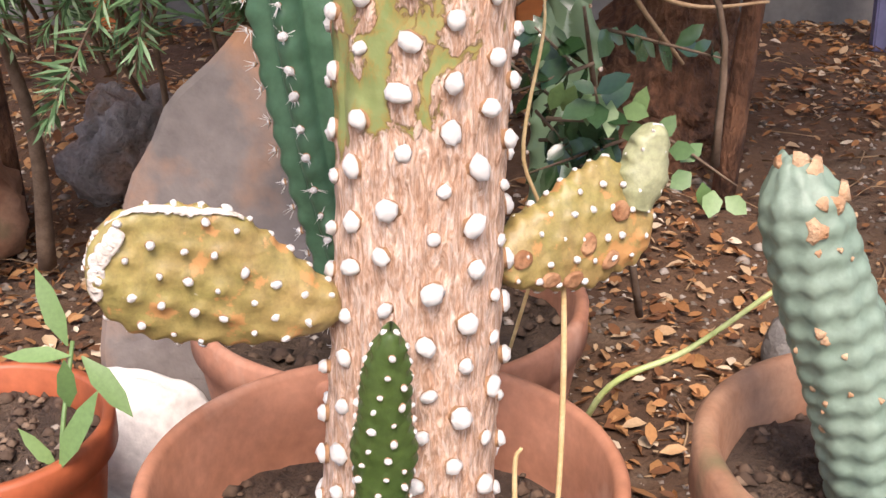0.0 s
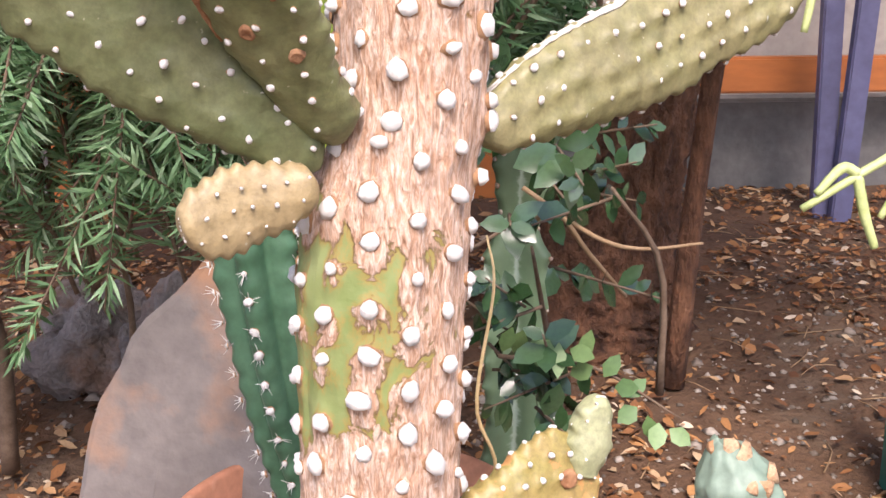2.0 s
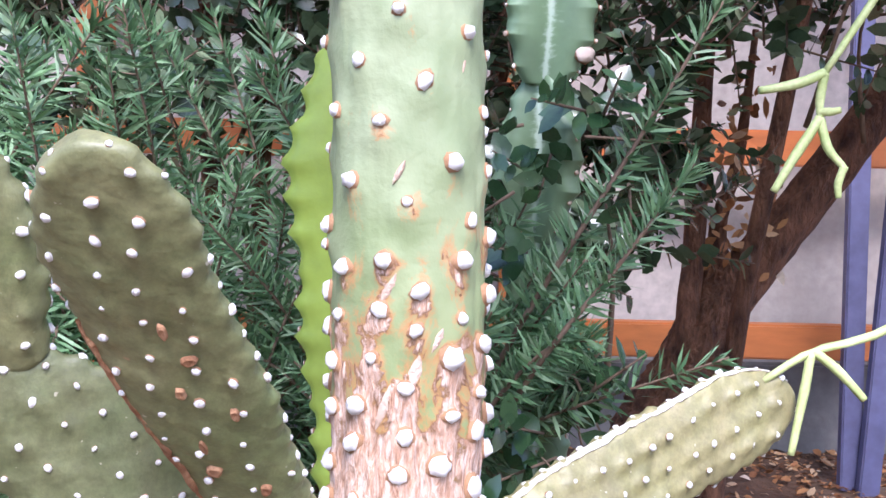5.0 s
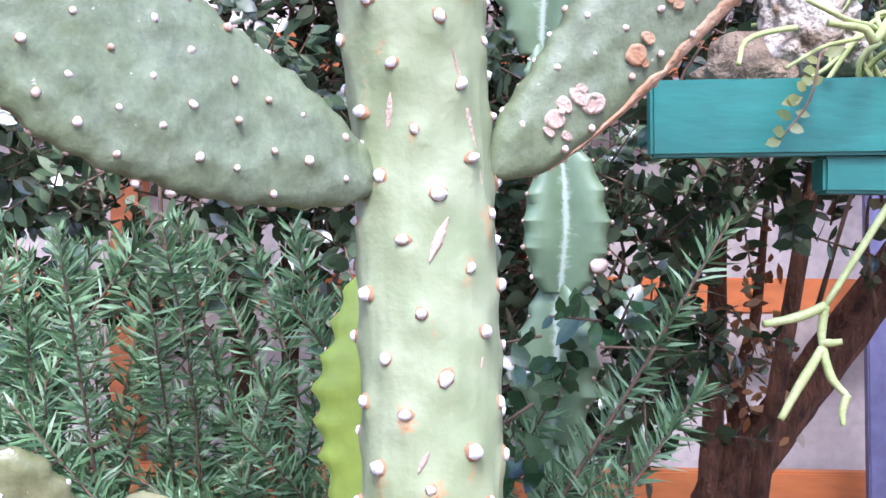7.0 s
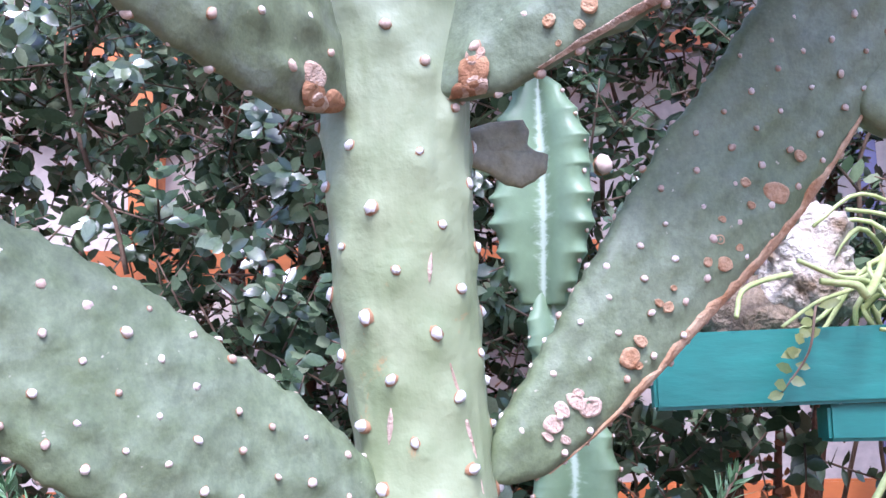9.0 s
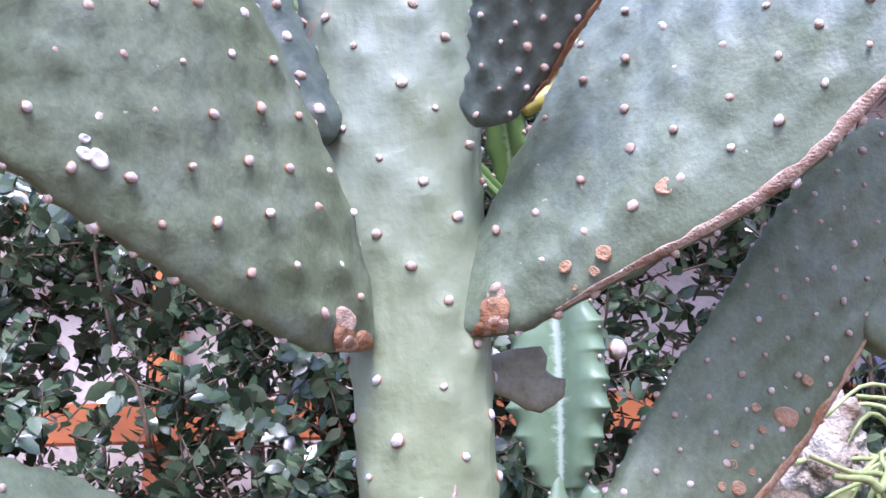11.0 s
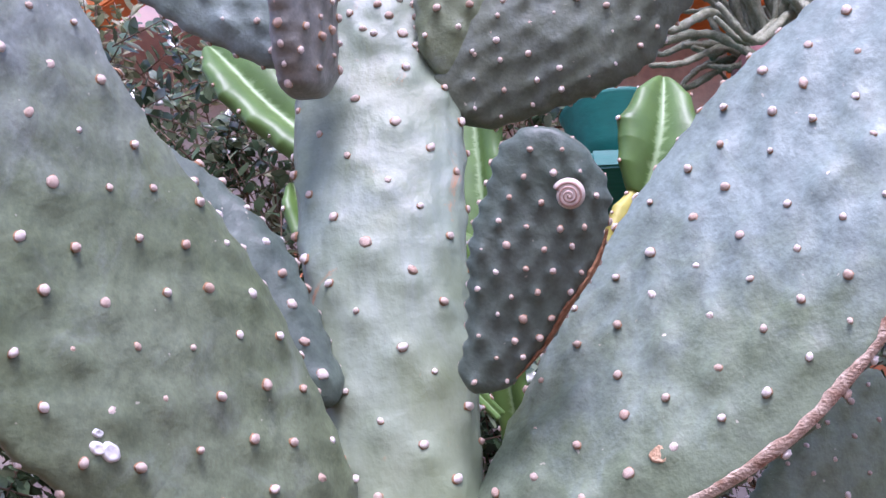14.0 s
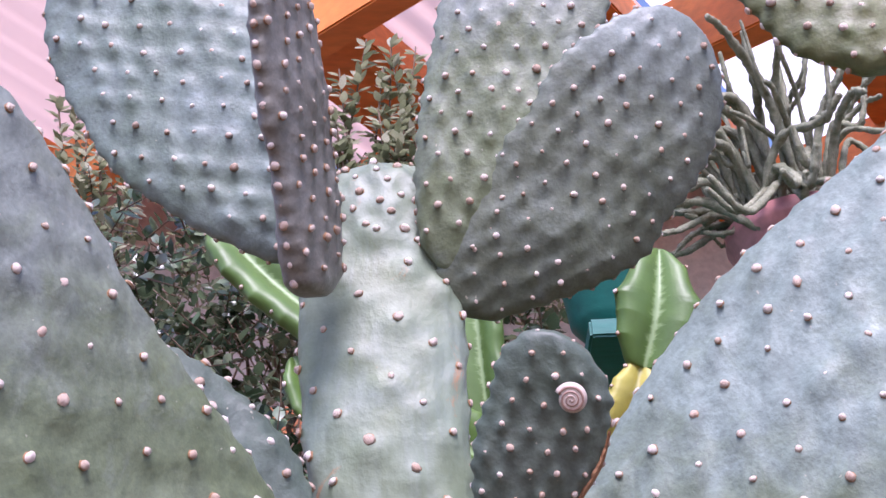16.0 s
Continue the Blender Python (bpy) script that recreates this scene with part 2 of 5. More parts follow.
def corrugated_sheet(name, through_colour, share):
    m, nt, bs = shader(name, 0.5)
    colour(nt, bs, ramp(nt, grain(nt, 3, 5), (0.3, (0.52, 0.40, 0.37)), (0.7, (0.64, 0.53, 0.50))))
    tr = nt.nodes.new("ShaderNodeBsdfTranslucent")
    tr.inputs[0].default_value = (*through_colour, 1)
    mx = nt.nodes.new("ShaderNodeMixShader")
    mx.inputs[0].default_value = share
    nt.links.new(bs.outputs[0], mx.inputs[1])
    nt.links.new(tr.outputs[0], mx.inputs[2])
    nt.links.new(mx.outputs[0], nt.nodes["Material Output"].inputs["Surface"])
    return m


M_TRUNK = trunk_skin()
M_PAD_LOW = pad_skin("pad_skin_olive", (0.115, 0.145, 0.05), (0.17, 0.195, 0.078), (0.25, 0.225, 0.11), 0.55, scuff_from=0.70)
M_PAD_DRY = pad_skin("pad_skin_yellowed", (0.24, 0.22, 0.06), (0.36, 0.29, 0.095), (0.36, 0.21, 0.09), 0.6, scuff=(0.42, 0.22, 0.08), scuff_from=0.565)
M_PAD_TAN = pad_skin("pad_skin_tan", (0.30, 0.22, 0.10), (0.38, 0.29, 0.15), (0.44, 0.34, 0.20), 0.5, scuff_from=0.75)
M_PAD_MID = pad_skin("pad_skin_green", (0.115, 0.155, 0.065), (0.165, 0.21, 0.105), (0.24, 0.29, 0.20), 0.6, scuff_from=0.74)
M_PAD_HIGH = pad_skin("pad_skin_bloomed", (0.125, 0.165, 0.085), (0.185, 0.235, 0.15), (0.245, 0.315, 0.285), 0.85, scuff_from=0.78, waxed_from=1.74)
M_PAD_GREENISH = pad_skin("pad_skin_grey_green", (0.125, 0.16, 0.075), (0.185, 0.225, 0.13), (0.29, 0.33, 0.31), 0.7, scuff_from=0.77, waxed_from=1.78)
M_PAD_RIB = pad_skin("pad_skin_yellow_green", (0.185, 0.18, 0.07), (0.255, 0.235, 0.10), (0.32, 0.265, 0.145), 0.6, scuff_from=0.72)
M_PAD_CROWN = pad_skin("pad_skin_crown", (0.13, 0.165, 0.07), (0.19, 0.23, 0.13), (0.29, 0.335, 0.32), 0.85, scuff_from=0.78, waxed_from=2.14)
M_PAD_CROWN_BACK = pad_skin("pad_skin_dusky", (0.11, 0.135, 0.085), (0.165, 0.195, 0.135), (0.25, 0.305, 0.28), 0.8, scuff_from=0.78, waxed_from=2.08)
M_PAD_TEAL = pad_skin("pad_skin_sea_green", (0.13, 0.19, 0.14), (0.19, 0.25, 0.20), (0.26, 0.33, 0.325), 0.8, scuff_from=0.76)
M_PAD_TORN = pad_skin("pad_skin_withered", (0.21, 0.20, 0.10), (0.32, 0.285, 0.18), (0.40, 0.39, 0.29), 0.6, scuff_from=0.66)
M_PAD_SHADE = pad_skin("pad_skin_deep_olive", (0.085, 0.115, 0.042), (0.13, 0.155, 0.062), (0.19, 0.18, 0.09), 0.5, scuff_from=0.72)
M_BUD = pad_skin("bud_skin", (0.26, 0.29, 0.13), (0.36, 0.38, 0.20), (0.45, 0.44, 0.30), 0.6, scuff_from=0.8)
M_PAD_YOUNG = pad_skin("pad_skin_young", (0.035, 0.075, 0.015), (0.06, 0.11, 0.02), (0.09, 0.14, 0.03), 0.4, scuff_from=0.9)
M_PAD_DARK = pad_skin("pad_skin_deep", (0.070, 0.105, 0.072), (0.105, 0.14, 0.10), (0.16, 0.195, 0.165), 0.5, scuff_from=0.8)
M_PAD_BROWN = pad_skin("pad_skin_brownish", (0.15, 0.13, 0.095), (0.235, 0.215, 0.165), (0.30, 0.305, 0.265), 0.7, scuff_from=0.72)
M_SCAR_TAN = mottled("scar_tan", (0.46, 0.32, 0.23), (0.66, 0.51, 0.40), 60, 0.9, 0.8, 0.003)
M_SCAR_PALE = mottled("scar_pale", (0.55, 0.48, 0.40), (0.80, 0.76, 0.70), 60, 0.9, 0.8, 0.003)
M_WOOL = mottled("areole_wool", (0.80, 0.77, 0.72), (0.88, 0.86, 0.82), 90, 0.95, 0.6, 0.002)
M_TAN = per_piece("areole_tan", ((0.0, (0.52, 0.37, 0.28)), (0.5, (0.66, 0.53, 0.44)), (1.0, (0.80, 0.72, 0.65))), 0.9, True, 0.5)
M_SCAB = mottled("areole_scab", (0.32, 0.155, 0.07), (0.50, 0.30, 0.16), 80, 0.9, 0.5, 0.002)
M_SCAR = mottled("scar_cork", (0.36, 0.17, 0.07), (0.60, 0.42, 0.26), 60, 0.85, 0.8, 0.003)
M_SCAR_DARK = mottled("scar_brown", (0.22, 0.085, 0.03), (0.48, 0.27, 0.14), 45, 0.8, 0.8, 0.003)
M_SCAR_RIM = mottled("scar_rim", (0.26, 0.12, 0.06), (0.76, 0.60, 0.46), 55, 0.8, 1.0, 0.004, stretch=(1, 1, 1.5), stain=(0.20, 0.085, 0.035))
M_TERRA = mottled("terracotta", (0.40, 0.17, 0.095), (0.50, 0.23, 0.14), 14, 0.75, 0.25, 0.001, stain=(0.52, 0.30, 0.21))
M_TERRA_OLD = mottled("terracotta_weathered", (0.27, 0.12, 0.06), (0.42, 0.24, 0.15), 18, 0.8, 0.4, 0.002, stain=(0.16, 0.12, 0.06))
M_PLASTIC = mottled("orange_plastic", (0.36, 0.09, 0.035), (0.44, 0.12, 0.05), 12, 0.5, 0.1, 0.001)
M_WHITE_POT = mottled("white_plastic", (0.70, 0.70, 0.68), (0.80, 0.80, 0.78), 10, 0.4, 0.1, 0.001)
M_SOIL = mottled("potting_soil", (0.055, 0.032, 0.020), (0.13, 0.085, 0.055), 40, 0.95, 1.0, 0.01)
M_GROUND = mottled("earth", (0.075, 0.038, 0.019), (0.17, 0.095, 0.052), 6, 0.95, 1.0, 0.012, fine=9, stain=(0.145, 0.10, 0.065))
M_LITTER = per_piece("leaf_litter", ((0.0, (0.10, 0.038, 0.014)), (0.35, (0.28, 0.115, 0.038)), (0.7, (0.44, 0.22, 0.08)), (0.92, (0.52, 0.37, 0.22)), (1.0, (0.66, 0.56, 0.42))), 0.8)
M_GRAVEL = per_piece("gravel", ((0.0, (0.10, 0.08, 0.06)), (0.6, (0.24, 0.19, 0.15)), (1.0, (0.48, 0.43, 0.37))), 0.9)
M_TWIG = mottled("dry_twig", (0.26, 0.16, 0.08), (0.42, 0.28, 0.16), 60, 0.85, 0.4, 0.001)
M_STRAW = mottled("straw", (0.55, 0.38, 0.17), (0.68, 0.50, 0.26), 60, 0.7, 0.2, 0.001)
M_NEEDLE = per_piece("rosemary_needles", ((0.0, (0.065, 0.145, 0.06)), (0.45, (0.145, 0.28, 0.115)), (0.8, (0.24, 0.40, 0.20)), (1.0, (0.38, 0.51, 0.32))), 0.5, thin=0.2)
M_LEAF = per_piece("hedge_leaves", ((0.0, (0.035, 0.06, 0.03)), (0.5, (0.085, 0.14, 0.07)), (0.8, (0.16, 0.225, 0.12)), (1.0, (0.30, 0.36, 0.22))), 0.22, gloss=1.0, thin=0.25)
M_LEAF_FINE = per_piece("shrub_leaves", ((0.0, (0.07, 0.095, 0.04)), (0.6, (0.20, 0.23, 0.11)), (1.0, (0.42, 0.43, 0.27))), 0.35, gloss=0.8, thin=0.45)
M_SPRIG = per_piece("sprig_leaves", ((0.0, (0.13, 0.16, 0.08)), (0.5, (0.32, 0.35, 0.20)), (1.0, (0.60, 0.60, 0.44))), 0.3, gloss=0.9, thin=0.5)
M_LEAF_BLUE = per_piece("glossy_leaves", ((0.0, (0.018, 0.05, 0.016)), (0.5, (0.035, 0.085, 0.03)), (1.0, (0.07, 0.13, 0.06))), 0.25, gloss=0.8)
M_VINE = per_piece("vine_leaves", ((0.0, (0.12, 0.17, 0.04)), (1.0, (0.28, 0.30, 0.09))), 0.45, thin=0.3)
M_WEED = per_piece("weed_leaves", ((0.0, (0.08, 0.16, 0.05)), (1.0, (0.16, 0.26, 0.09))), 0.5)
M_BARK = mottled("tree_bark", (0.05, 0.02, 0.011), (0.27, 0.125, 0.065), 26, 0.92, 1.0, 0.016, fine=3, stretch=(1.4, 1.4, 0.6))
M_STEM = mottled("shrub_stem", (0.12, 0.075, 0.045), (0.22, 0.15, 0.10), 50, 0.85, 0.4, 0.001)
M_PLASTER = mottled("wall_plaster", (0.44, 0.39, 0.345), (0.60, 0.54, 0.48), 1.6, 0.9, 0.4, 0.004, fine=20, stain=(0.34, 0.29, 0.25))
M_PLINTH = mottled("wall_plinth", (0.12, 0.115, 0.11), (0.23, 0.22, 0.21), 2.2, 0.9, 0.5, 0.005, fine=14)
M_ORANGE = mottled("orange_timber", (0.76, 0.22, 0.035), (0.88, 0.31, 0.06), 3, 0.55, 0.3, 0.002, fine=12, stretch=(0.3, 1, 1))
M_RAIL = mottled("rail_timber", (0.46, 0.13, 0.028), (0.58, 0.19, 0.045), 3, 0.55, 0.3, 0.002, fine=12, stretch=(0.3, 1, 1))
M_TEAL = mottled("teal_paint", (0.010, 0.145, 0.115), (0.020, 0.215, 0.172), 5, 0.45, 0.35, 0.002, fine=14, stretch=(0.25, 1, 1), stain=(0.035, 0.175, 0.14))
M_VIOLET = mottled("violet_paint", (0.11, 0.11, 0.21), (0.16, 0.16, 0.29), 5, 0.5, 0.2, 0.002)
M_SLAB = mottled("grey_slab", (0.145, 0.125, 0.115), (0.235, 0.205, 0.185), 7, 0.85, 0.7, 0.005, stain=(0.34, 0.185, 0.105))
M_LIME = mottled("limestone", (0.40, 0.33, 0.23), (0.80, 0.75, 0.64), 20, 0.95, 1.0, 0.014, stain=(0.20, 0.14, 0.08))
M_LIME_DARK = mottled("brown_limestone", (0.14, 0.10, 0.06), (0.34, 0.27, 0.18), 20, 0.95, 1.0, 0.014)
M_WHITE = mottled("white_stone", (0.74, 0.71, 0.66), (0.86, 0.84, 0.80), 14, 0.9, 0.5, 0.004)
M_ROCK = mottled("dark_rock", (0.10, 0.095, 0.09), (0.20, 0.185, 0.17), 16, 0.9, 0.8, 0.006)
M_ROCKY = mottled("rough_rock", (0.19, 0.16, 0.145), (0.36, 0.32, 0.30), 14, 0.95, 1.0, 0.012, stain=(0.22, 0.14, 0.10))
M_CEREUS = mottled("cereus_skin", (0.045, 0.125, 0.065), (0.09, 0.20, 0.115), 20, 0.5, 0.25, 0.002)
M_STUB = mottled("stub_skin", (0.16, 0.235, 0.175), (0.23, 0.305, 0.235), 22, 0.55, 0.3, 0.002)
M_RHIPS = mottled("pencil_stem", (0.34, 0.42, 0.13), (0.52, 0.58, 0.26), 40, 0.5, 0.2, 0.001)
M_TANGLE = mottled("scaly_stem", (0.20, 0.23, 0.13), (0.46, 0.46, 0.33), 70, 0.8, 1.0, 0.004)
M_EUPH = variegated("variegated_euphorbia", (0.065, 0.12, 0.024), (0.24, 0.34, 0.15))
M_EUPH_COOL = variegated("cool_euphorbia", (0.125, 0.19, 0.105), (0.42, 0.51, 0.41))
M_EUPH_LIME = variegated("lime_euphorbia", (0.25, 0.335, 0.045), (0.36, 0.44, 0.10))
M_EUPH_YELLOW = variegated("yellow_euphorbia", (0.30, 0.27, 0.05), (0.40, 0.38, 0.14))
M_SHELL = mottled("shell_cream", (0.62, 0.50, 0.42), (0.74, 0.64, 0.57), 40, 0.5, 0.2, 0.001)
M_SHELL_BAND = mottled("shell_band", (0.34, 0.20, 0.15), (0.44, 0.28, 0.22), 40, 0.5, 0.2, 0.001)
M_ROOF = corrugated_sheet("roof_sheet", (0.80, 0.58, 0.50), 0.48)
M_ROOF_CLEAR = corrugated_sheet("clear_roof_sheet", (0.95, 0.92, 0.88), 0.8)
M_PINK_POT = mottled("pink_glaze", (0.50, 0.20, 0.20), (0.60, 0.28, 0.27), 9, 0.4, 0.1, 0.001)


# ---- ground, house wall, porch ----
def ground_z(x, y):
    k = min(1.0, max(0.0, (y - 0.9) / 1.9))
    return 0.16 * k * k * (3 - 2 * k)


def build_ground():
    xs = np.unique(np.concatenate([np.linspace(-60, -2.2, 14), np.linspace(-2.2, 2.6, 97), np.linspace(2.6, 60, 14)]))
    ys = np.unique(np.concatenate([np.linspace(-60, -0.6, 14), np.linspace(-0.6, 3.6, 85), np.linspace(3.6, 60, 14)]))
    vs, fs = [], []
    for y in ys:
        for x in xs:
            b = 0.018 * noise.noise((3.1 * x, 3.1 * y, 0.3)) + 0.009 * noise.noise((11 * x, 11 * y, 1.7))
            vs.append((x, y, ground_z(x, y) + b))
    w = len(xs)
    for j in range(len(ys) - 1):
        for i in range(w - 1):
            fs.append((j * w + i, j * w + i + 1, (j + 1) * w + i + 1, (j + 1) * w + i))
    return tagged(place("ground", mesh_data("ground", vs, fs, M_GROUND)), "brown garden earth strewn with dry leaves", "ground", kind="structure")


build_ground()

wall = place("wall_house", mesh_data("wall_house", [], [], M_PLASTER))
wall.data = bpy.data.meshes.new("wall_house")
bm = board_bm((9.0, 0.18, 3.5), (-0.4, 3.50, 2.15), 0.01)
bm.to_mesh(wall.data)
bm.free()
wall.data.materials.append(M_PLASTER)
tagged(wall, "pale weathered plaster house wall behind the garden", "wall", kind="structure")
WORLD_OF[wall.name] = Matrix()
part("plinth", board_bm((9.0, 0.10, 0.36), (-0.4, 3.358, 0.25), 0.01), M_PLINTH, wall, "grey cement plinth")

railing = thing("timber_railing", (0, 3.2, 0.15), "orange-stained timber rails in front of the house wall", "railing")
for z, h in ((0.515, 0.10), (1.06, 0.10), (1.74, 0.12), (2.42, 0.12), (2.80, 0.12)):
    part("rail", board_bm((6.2, 0.05, h), (-0.9, 3.2, z), 0.006), M_RAIL, railing)
for x in (-3.9, -2.4, -0.95, 0.25, 2.1):
    part("post", board_bm((0.09, 0.09, 2.74), (x, 3.275, 1.48), 0.006), M_RAIL, railing)

ladder = thing("painted_trestle", (1.18, 2.97, 0.14), "violet-blue painted trestle leaning beside the wall", "trestle")
part("leg", board_bm((0.055, 0.035, 1.95), (1.115, 2.97, 1.08), 0.004, Matrix.Rotation(radians(-1.5), 4, "Y")), M_VIOLET, ladder)
part("leg", board_bm((0.055, 0.035, 1.95), (1.215, 2.93, 1.08), 0.004, Matrix.Rotation(radians(2.5), 4, "Y")), M_VIOLET, ladder)
part("crossbar", board_bm((0.22, 0.03, 0.05), (1.165, 2.99, 1.75), 0.004), M_VIOLET, ladder)


def porch_roof():
    top = thing("porch_roof", (-0.4, 3.4, 3.9), "orange timber porch roof with pale corrugated sheets", "roof")
    # corrugated sheets above the rafters; the far end reaches further out
    u = unit((0.80, -0.60, 0.0))
    v = unit((0.60, 0.80, -0.10))
    o = np.array((-0.36, 2.72, 4.02))
    for a0, a1, b0, skin in ((-4.0, -0.55, -1.5, M_ROOF), (-0.53, 0.85, -0.3, M_ROOF), (0.87, 4.0, -0.3, M_ROOF_CLEAR)):
        vs, fs, n, k = [], [], 90, 5
        for j in range(k):
            for i in range(n):
                a, b = a0 + (a1 - a0) * i / (n - 1), b0 + (1.6 - b0) * j / (k - 1)
                vs.append(o + u * a + v * b + np.array((0, 0, 0.012 * math.sin(a * 2 * math.pi / 0.11))))
        for j in range(k - 1):
            for i in range(n - 1):
                fs.append((j * n + i, j * n + i + 1, (j + 1) * n + i + 1, (j + 1) * n + i))
        place("sheet", mesh_data("sheet", vs, fs, skin), top, None, "pale corrugated sheet")
    turn = Matrix((u, v, np.cross(u, v))).transposed().to_4x4()
    for a in (-3.5, -2.8, -2.1, -1.4, -0.7, 0.0, 0.7, 1.4, 2.1, 2.8, 3.5):
        c = o + u * a + v * 0.66 + np.array((0, 0, -0.09))
        part("rafter", board_bm((0.30, 1.9, 0.13), c, 0.006, turn), M_ORANGE, top)
    for b in (-0.24, 0.5, 1.4):
        c = o + v * b + np.array((0, 0, -0.24))
        part("beam", board_bm((8.0, 0.09, 0.26), c, 0.006, turn), M_ORANGE, top)
    for a in (-3.9, 3.9):
        c = o + u * a
        part("post", board_bm((0.10, 0.10, 4.0), (c[0], c[1], 2.05), 0.006), M_ORANGE, top)
    return top


porch_roof()


# ---- the cactus ----
def pad_form(base, tip, normal, half, thick=0.011, neck=0.35, wide=0.6, cup=0.0, sway=0.0, blunt=2.2):
    """The outline and bend of one pad, as functions of s (base to tip) and the angle round it."""
    base, tip = np.array(base, float), np.array(tip, float)
    length = np.linalg.norm(tip - base)
    a = (tip - base) / length
    n = np.array(normal, float)
    n = unit(n - a * (n @ a))
    side = np.cross(a, n)
    p1, p2, p3 = 37 * base[0] + 11 * tip[2], 53 * base[2] + 17 * tip[0], 71 * tip[0] + 5

    def width(s):
        s = np.asarray(s, float)
        rise = neck + (1 - neck) * np.sin(0.5 * math.pi * np.clip(s / wide, 0, 1)) ** 1.15
        fall = (1 - np.clip((s - wide) / (1 - wide), 0, 1) ** blunt) ** 0.52
        return half * np.where(s < wide, rise, fall) * np.clip(s / 0.05 + 0.02, 0, 1) ** 0.5 * (1 + 0.030 * np.sin(8.3 * s + p1) + 0.016 * np.sin(21 * s + p2))

    def centre(s):
        s = np.asarray(s, float)[..., None]
        return base + a * length * s + n * cup * length * 4 * s * (s - 1) + side * (sway * length * 4 * s * (1 - s) + 0.035 * half * np.sin(11 * s + p3)) + n * 0.02 * half * np.sin(9 * s + p2)

    return dict(base=base, a=a, n=n, side=side, length=length, width=width, centre=centre, thick=thick, half=half)


def pad_point(p, s, c, sn):
    """Surface point for cos c and sin sn of the angle round the pad."""
    w = p["width"](s)
    t = p["thick"] * np.minimum(1.0, 0.30 + 0.9 * np.sqrt(np.maximum(w, 0) / p["half"])) * (1.45 - 0.6 * np.asarray(s))
    x = w * np.sign(c) * np.abs(c) ** 0.92
    z = t * np.sign(sn) * np.abs(sn) ** 0.75
    return p["centre"](s) + x[..., None] * p["side"] + z[..., None] * p["n"]


def areole_lattice(p, gap, slant, rng):
    """Places (across, along) of the areoles on a face, in slanting rows."""
    out = []
    L, H = p["length"], p["half"]
    ca, sa = math.cos(slant), math.sin(slant)
    for i in range(-40, 41):
        for j in range(-40, 41):
            x0, y0 = gap * (i + 0.5 * (j % 2)), gap * 0.80 * j
            x, y = ca * x0 - sa * y0, sa * x0 + ca * y0 + 0.5 * L
            if 0.05 * L < y < 0.975 * L and abs(x) < 0.86 * float(p["width"](y / L)):
                out.append((x + rng.uniform(-0.12, 0.12) * gap, y + rng.uniform(-0.12, 0.12) * gap))
    return np.array(out).reshape(-1, 2)


def areole_mesh(name, tops, seed, spread):
    """A low woolly dome on a scabby ring."""
    rng = random.Random(seed)
    vs, fs, sl = [], [], []
    m = 9
    for r, z in ((1.25 * spread, -0.25), (1.12 * spread, 0.16), (0.98, 0.24), (0.92, 0.62), (0.55, 0.98)):
        for j in range(m):
            a = 2 * math.pi * (j + rng.uniform(-0.2, 0.2)) / m
            k = r * rng.uniform(0.86, 1.14)
            vs.append((k * math.cos(a), k * math.sin(a), z * rng.uniform(0.85, 1.15)))
    fs = loft_faces(5, m, cap=False)
    sl = [0] * (2 * m) + [1] * (2 * m)
    vs.append((0, 0, 1.08))
    for j in range(m):
        fs.append((4 * m + j, 4 * m + (j + 1) % m, 5 * m))
        sl.append(1)
    return mesh_data(name, vs, fs, [M_SCAB, tops], True, sl)


WOOLLY = [areole_mesh("areole", M_WOOL, k, 0.80) for k in (1, 2, 3)]
RINGED = [areole_mesh("areole", M_WOOL, k, 1.0) for k in (7, 8, 9)]
TAN = [areole_mesh("areole", M_TAN, k, 0.88) for k in (4, 5, 6)]


def set_areole(parent, at, out, size, meshes, rng):
    q = Vector(out).to_track_quat("Z", "Y").to_matrix().to_4x4()
    k = size * rng.uniform(0.72, 1.25)
    m = Matrix.Translation(at) @ q @ Matrix.Rotation(rng.uniform(0, 6.28), 4, "Z") @ Matrix.Diagonal((k * rng.uniform(0.85, 1.25), k * rng.uniform(0.85, 1.1), k * rng.uniform(0.7, 1.1), 1))
    place("areole", rng.choice(meshes), parent, m)


